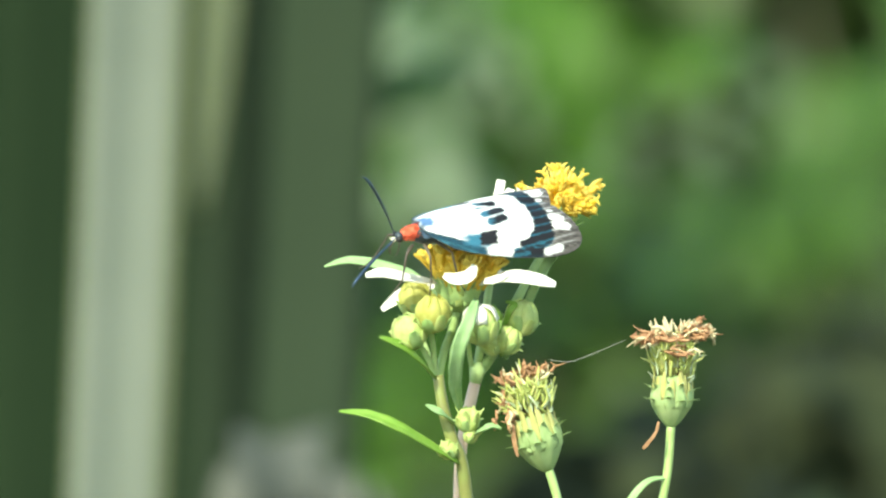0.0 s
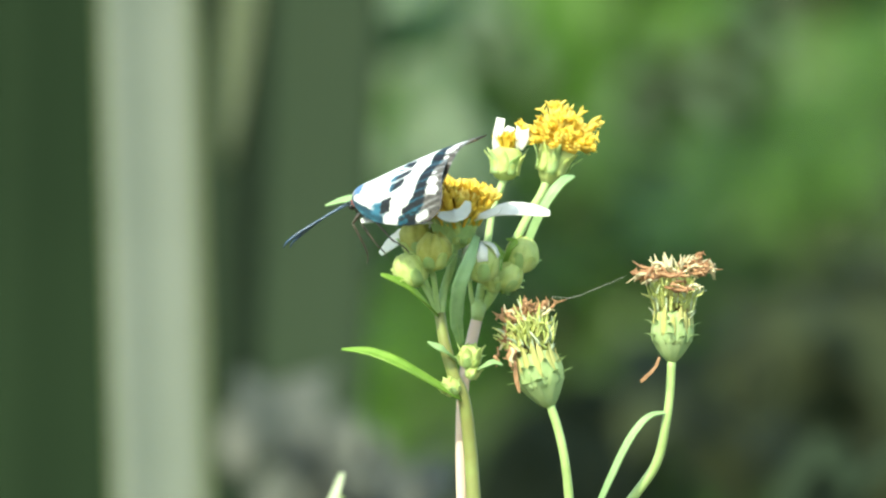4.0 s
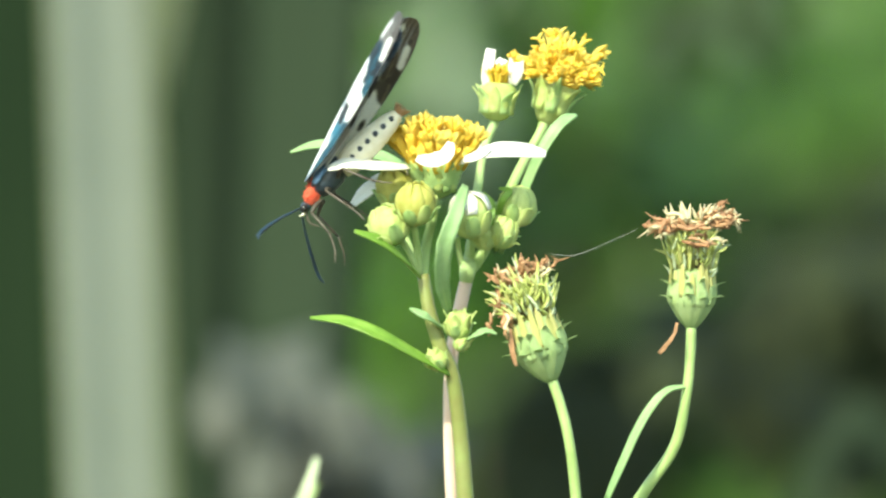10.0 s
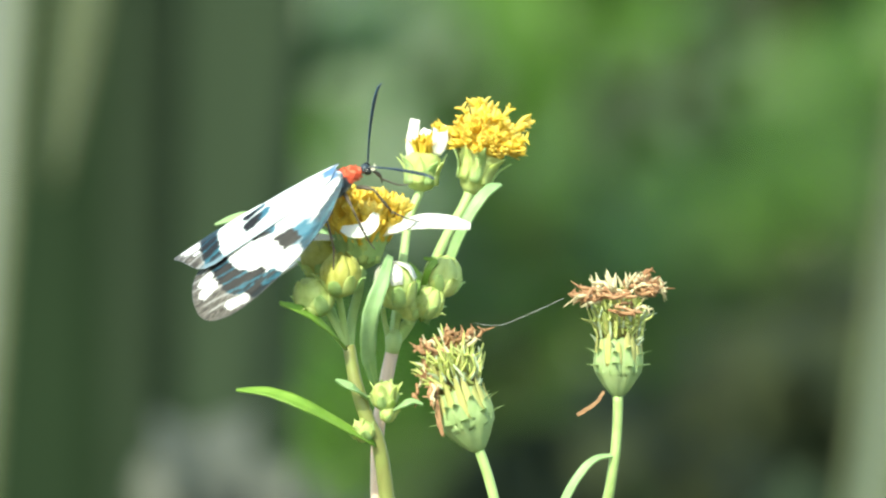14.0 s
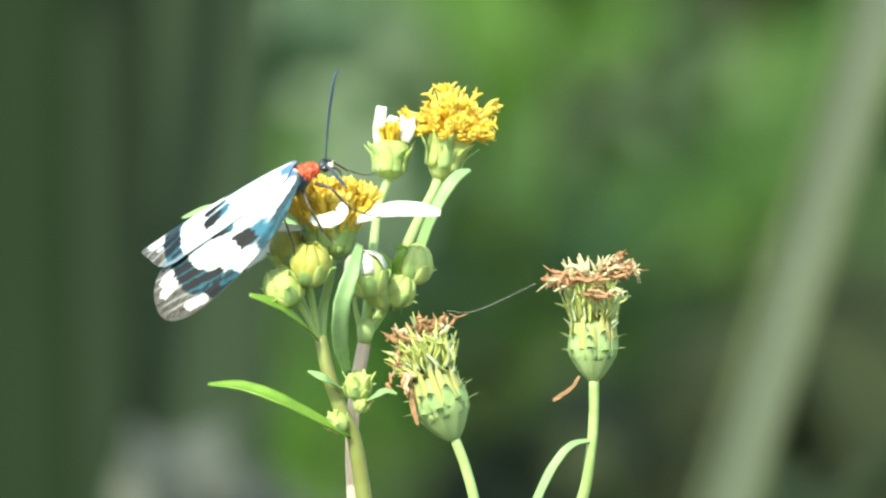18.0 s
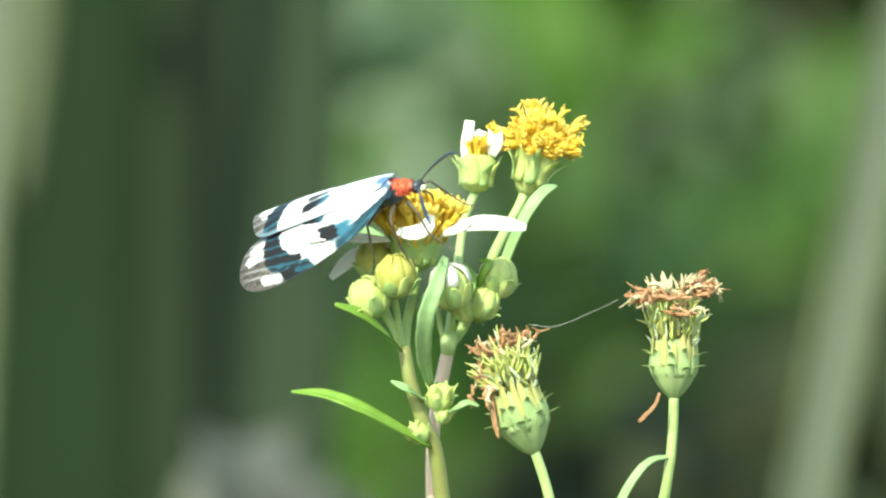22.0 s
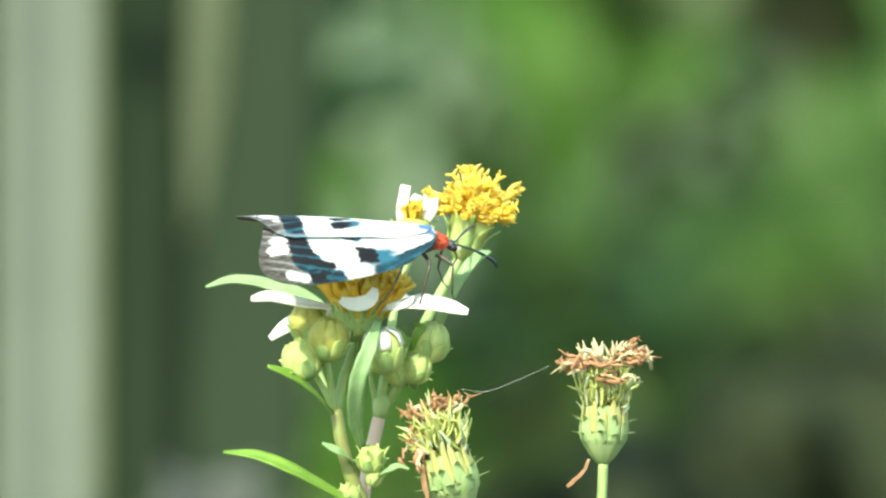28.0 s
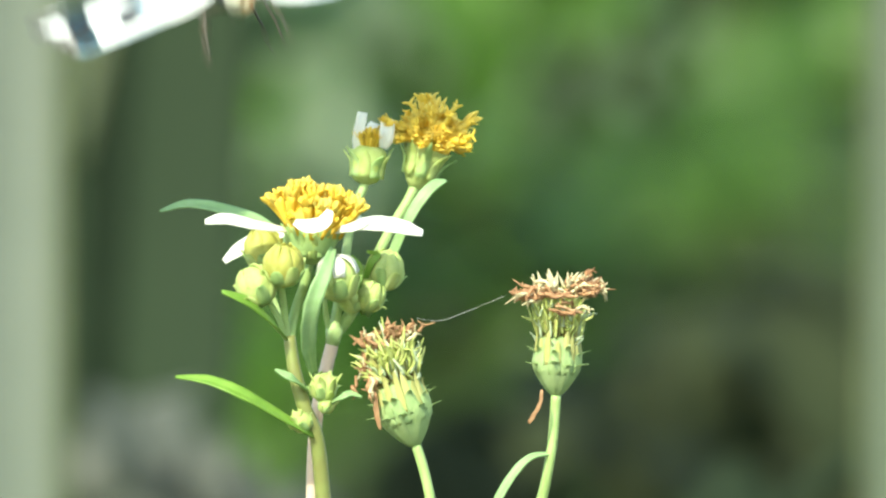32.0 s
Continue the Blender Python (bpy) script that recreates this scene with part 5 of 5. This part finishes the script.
DRY_ROWS = [(0, -0.0688, 4.0), (3, -0.0625, 3.1), (6, -0.0669, 6.8), (8, -0.0633, 5.8), (9, -0.0678, 7.1), (10, -0.0735, 6.5), (13, -0.0800, 6.5), (14, -0.0803, 8.9), (17.5, -0.0982, 9.6), (20, -0.0848, 4.4), (21, -0.0666, 3.1), (22, -0.0931, 4.5), (23, -0.0982, 4.1), (24, -0.0718, 2.9), (27, -0.0639, 3.4), (28, -0.0558, 3.6), (29, -0.0515, 4.6), (30, -0.0652, 4.0), (32, -0.0651, 5.8)]
RIGHT_ROWS = [(0, 0.0885, 2.7), (6, 0.0912, 3.3), (8, 0.0931, 3.9), (9, 0.0756, 3.8), (10, 0.0782, 3.9), (11, 0.0828, 3.8), (12, 0.0763, 5.3), (12.7, 0.0727, 5.4), (13, 0.0659, 11.3), (13.4, 0.0725, 6.9), (14, 0.0713, 9.6), (16.5, 0.0701, 10.0), (17, 0.0687, 11.7), (17.5, 0.0560, 21.9), (18, 0.0592, 20.3), (19, 0.0603, 18.0), (20, 0.0619, 12.2), (21, 0.0580, 12.7), (22, 0.0558, 13.4), (23, 0.0572, 11.5), (24, 0.0674, 8.4), (27, 0.0737, 4.1), (28, 0.0776, 3.6), (30, 0.0834, 1.7), (31, 0.0776, 0.8), (32, 0.0789, 0.5)]


# Wings: seconds, then slope of the roof, spread from the body and pitch in degrees, left and right.
SIT_LEFT = ((28.9, 10.1, -2.7), (28.8, 9.5, -2.3))
SIT_LATE = ((28.0, 2.8, -4.9), (36.5, 12.6, -7.4))
SIT_RIGHT = ((28.0, 4.4, -4.9), (28.9, 13.5, -7.4))
WING_ROWS = [(0, *SIT_LEFT), (9.7, *SIT_LEFT), (10, (24, 9, 9), (24, 9, 9)), (10.2, (20, 14, 18), (20, 14, 18)), (10.5, (14, 24, 20), (14, 24, 20)), (10.6, (18, 34, 6), (18, 34, 6)), (10.8, (22, 24, -4), (22, 26, -4)),
             (11, (23.1, 8.4, -8.5), (23.2, 16.8, -9.5)), (12, *SIT_RIGHT), (24.1, *SIT_RIGHT), (24.5, (22, 12, -4), (22, 20, -6)), (25.5, *SIT_LATE), (30.2, *SIT_LATE),
             (30.8, (23.3, 9.3, -6.4), (23.2, 9.6, -7.0)), (31.8, (23.3, 9.3, -6.4), (23.2, 9.6, -7.0)),
             (31.84, (5, 60, 0), (5, 60, 0)), (31.9, (-50, 85, 0), (-50, 85, 0)), (31.95, (25, 80, 0), (25, 80, 0)), (32, (-25, 85, 0), (-25, 85, 0))]


# Antennae: seconds, raised by and turned outward in degrees, left and right.
ANTENNA_ROWS = [
    (0, -16, 28, 60, -20), (1, -16, 48, -32, -80), (2, -52, 0, -48, 8), (3, 0, 68, -4, 64), (6, 24, 16, 20, 24),
    (7, -56, 40, -52, 8), (8, -48, -12, -48, -12), (9.7, -16, 52, -32, -32), (10, 4, 60, -36, -48), (11, 24, -20, -4, -32),
    (12, 0, -24, -20, -36), (13, 28, 40, 16, -32), (14, 56, 8, 0, -48), (17, 52, 44, 20, -68), (18, 36, 48, 16, -68),
    (19, 20, 28, 28, -68), (20, 32, 40, 24, -76), (21, 44, -24, 12, -44), (22, 28, -16, 4, -56), (23, 12, -16, -16, -64),
    (24, 16, -32, 16, -40), (27, 4, 92, -40, -8), (28, -8, 60, -24, 36), (29, -36, 52, -40, 44), (30, 8, 88, 28, -48),
    (31, 4, 8, 0, 8), (32, 0, 20, 0, -20),
]


NOD_ROWS = [(0, -1, 1, 4), (1, 0, 2, 6), (2, 1, 2, 4), (3, 1.5, 2.5, 4), (6, 2, 3, 5), (8, 2, 3, 5), (9, 3, 2.5, 5), (10.7, 5.5, 0, 2), (12, 5, 0, 2), (14, 4.2, 0, 2), (24, 4, 0.3, 3),
            (27, 2.5, 0.2, 8), (28, 0, -1.5, 14), (30, -1.5, 0, 11), (31, -1.8, 0, 10), (31.8, -1.2, 0, 9), (32, 0, 0, 6)]


def motions():
    walk(MOTH["root"], [(t, moth_pose(u, v, p, y, r, d)) for t, u, v, p, y, r, d in MOTH_ROWS])
    for s, key in ((1, "wing_l"), (-1, "wing_r")):
        walk(MOTH[key], [(t, wing_pose(s, *(left if s > 0 else right))) for t, left, right in WING_ROWS])
    walk(MOTH["ant_l"], [(t, antenna_pose(1, a, b)) for t, a, b, c, d in ANTENNA_ROWS])
    walk(MOTH["ant_r"], [(t, antenna_pose(-1, c, d)) for t, a, b, c, d in ANTENNA_ROWS])
    # the open flower nods under the moth: seconds, lean of the stalk, lean of the head on it, sag
    for t_key in ("stalk", "head"):
        pivot, neck = W(512, 600, -.001), W(548, 462)
        walk(SWING[t_key], [(t, Matrix.Translation(pivot) @ Matrix.Rotation(radians(-lean), 4, "Y") @ Matrix.Translation(neck - pivot - Vector((0, 0, sag * U if t_key == "head" else 0)))
                             @ Matrix.Rotation(radians(-nod if t_key == "head" else 0), 4, "Y") @ Matrix.Translation(-neck)) for t, lean, nod, sag in NOD_ROWS])
    walk(SWING["petal"], [(t, Matrix.Translation(W(958, 690, -.003)) @ Matrix.Rotation(radians(a - 8), 4, "Y")) for t, a in
                          ((0, 31), (6, 40), (8, 38), (10, 32), (13, 39), (14, 51), (17.5, 51), (19, 54), (20, 57), (23, 32), (24, 40), (27, 42), (30, 30), (32, 22))])
    for key, d, rows in (("pale", 0.75, PALE_ROWS), ("dry", 0.95, DRY_ROWS), ("right", 0.8, RIGHT_ROWS)):
        walk(REEDS[key], [(t, Matrix.Translation((x, d, Z0)) @ Matrix.Rotation(radians(lean), 4, "Y")) for t, x, lean in rows])


ground()
far_plants()
reeds()
flowering_plant()
withered_flowers()
moth()
motions()
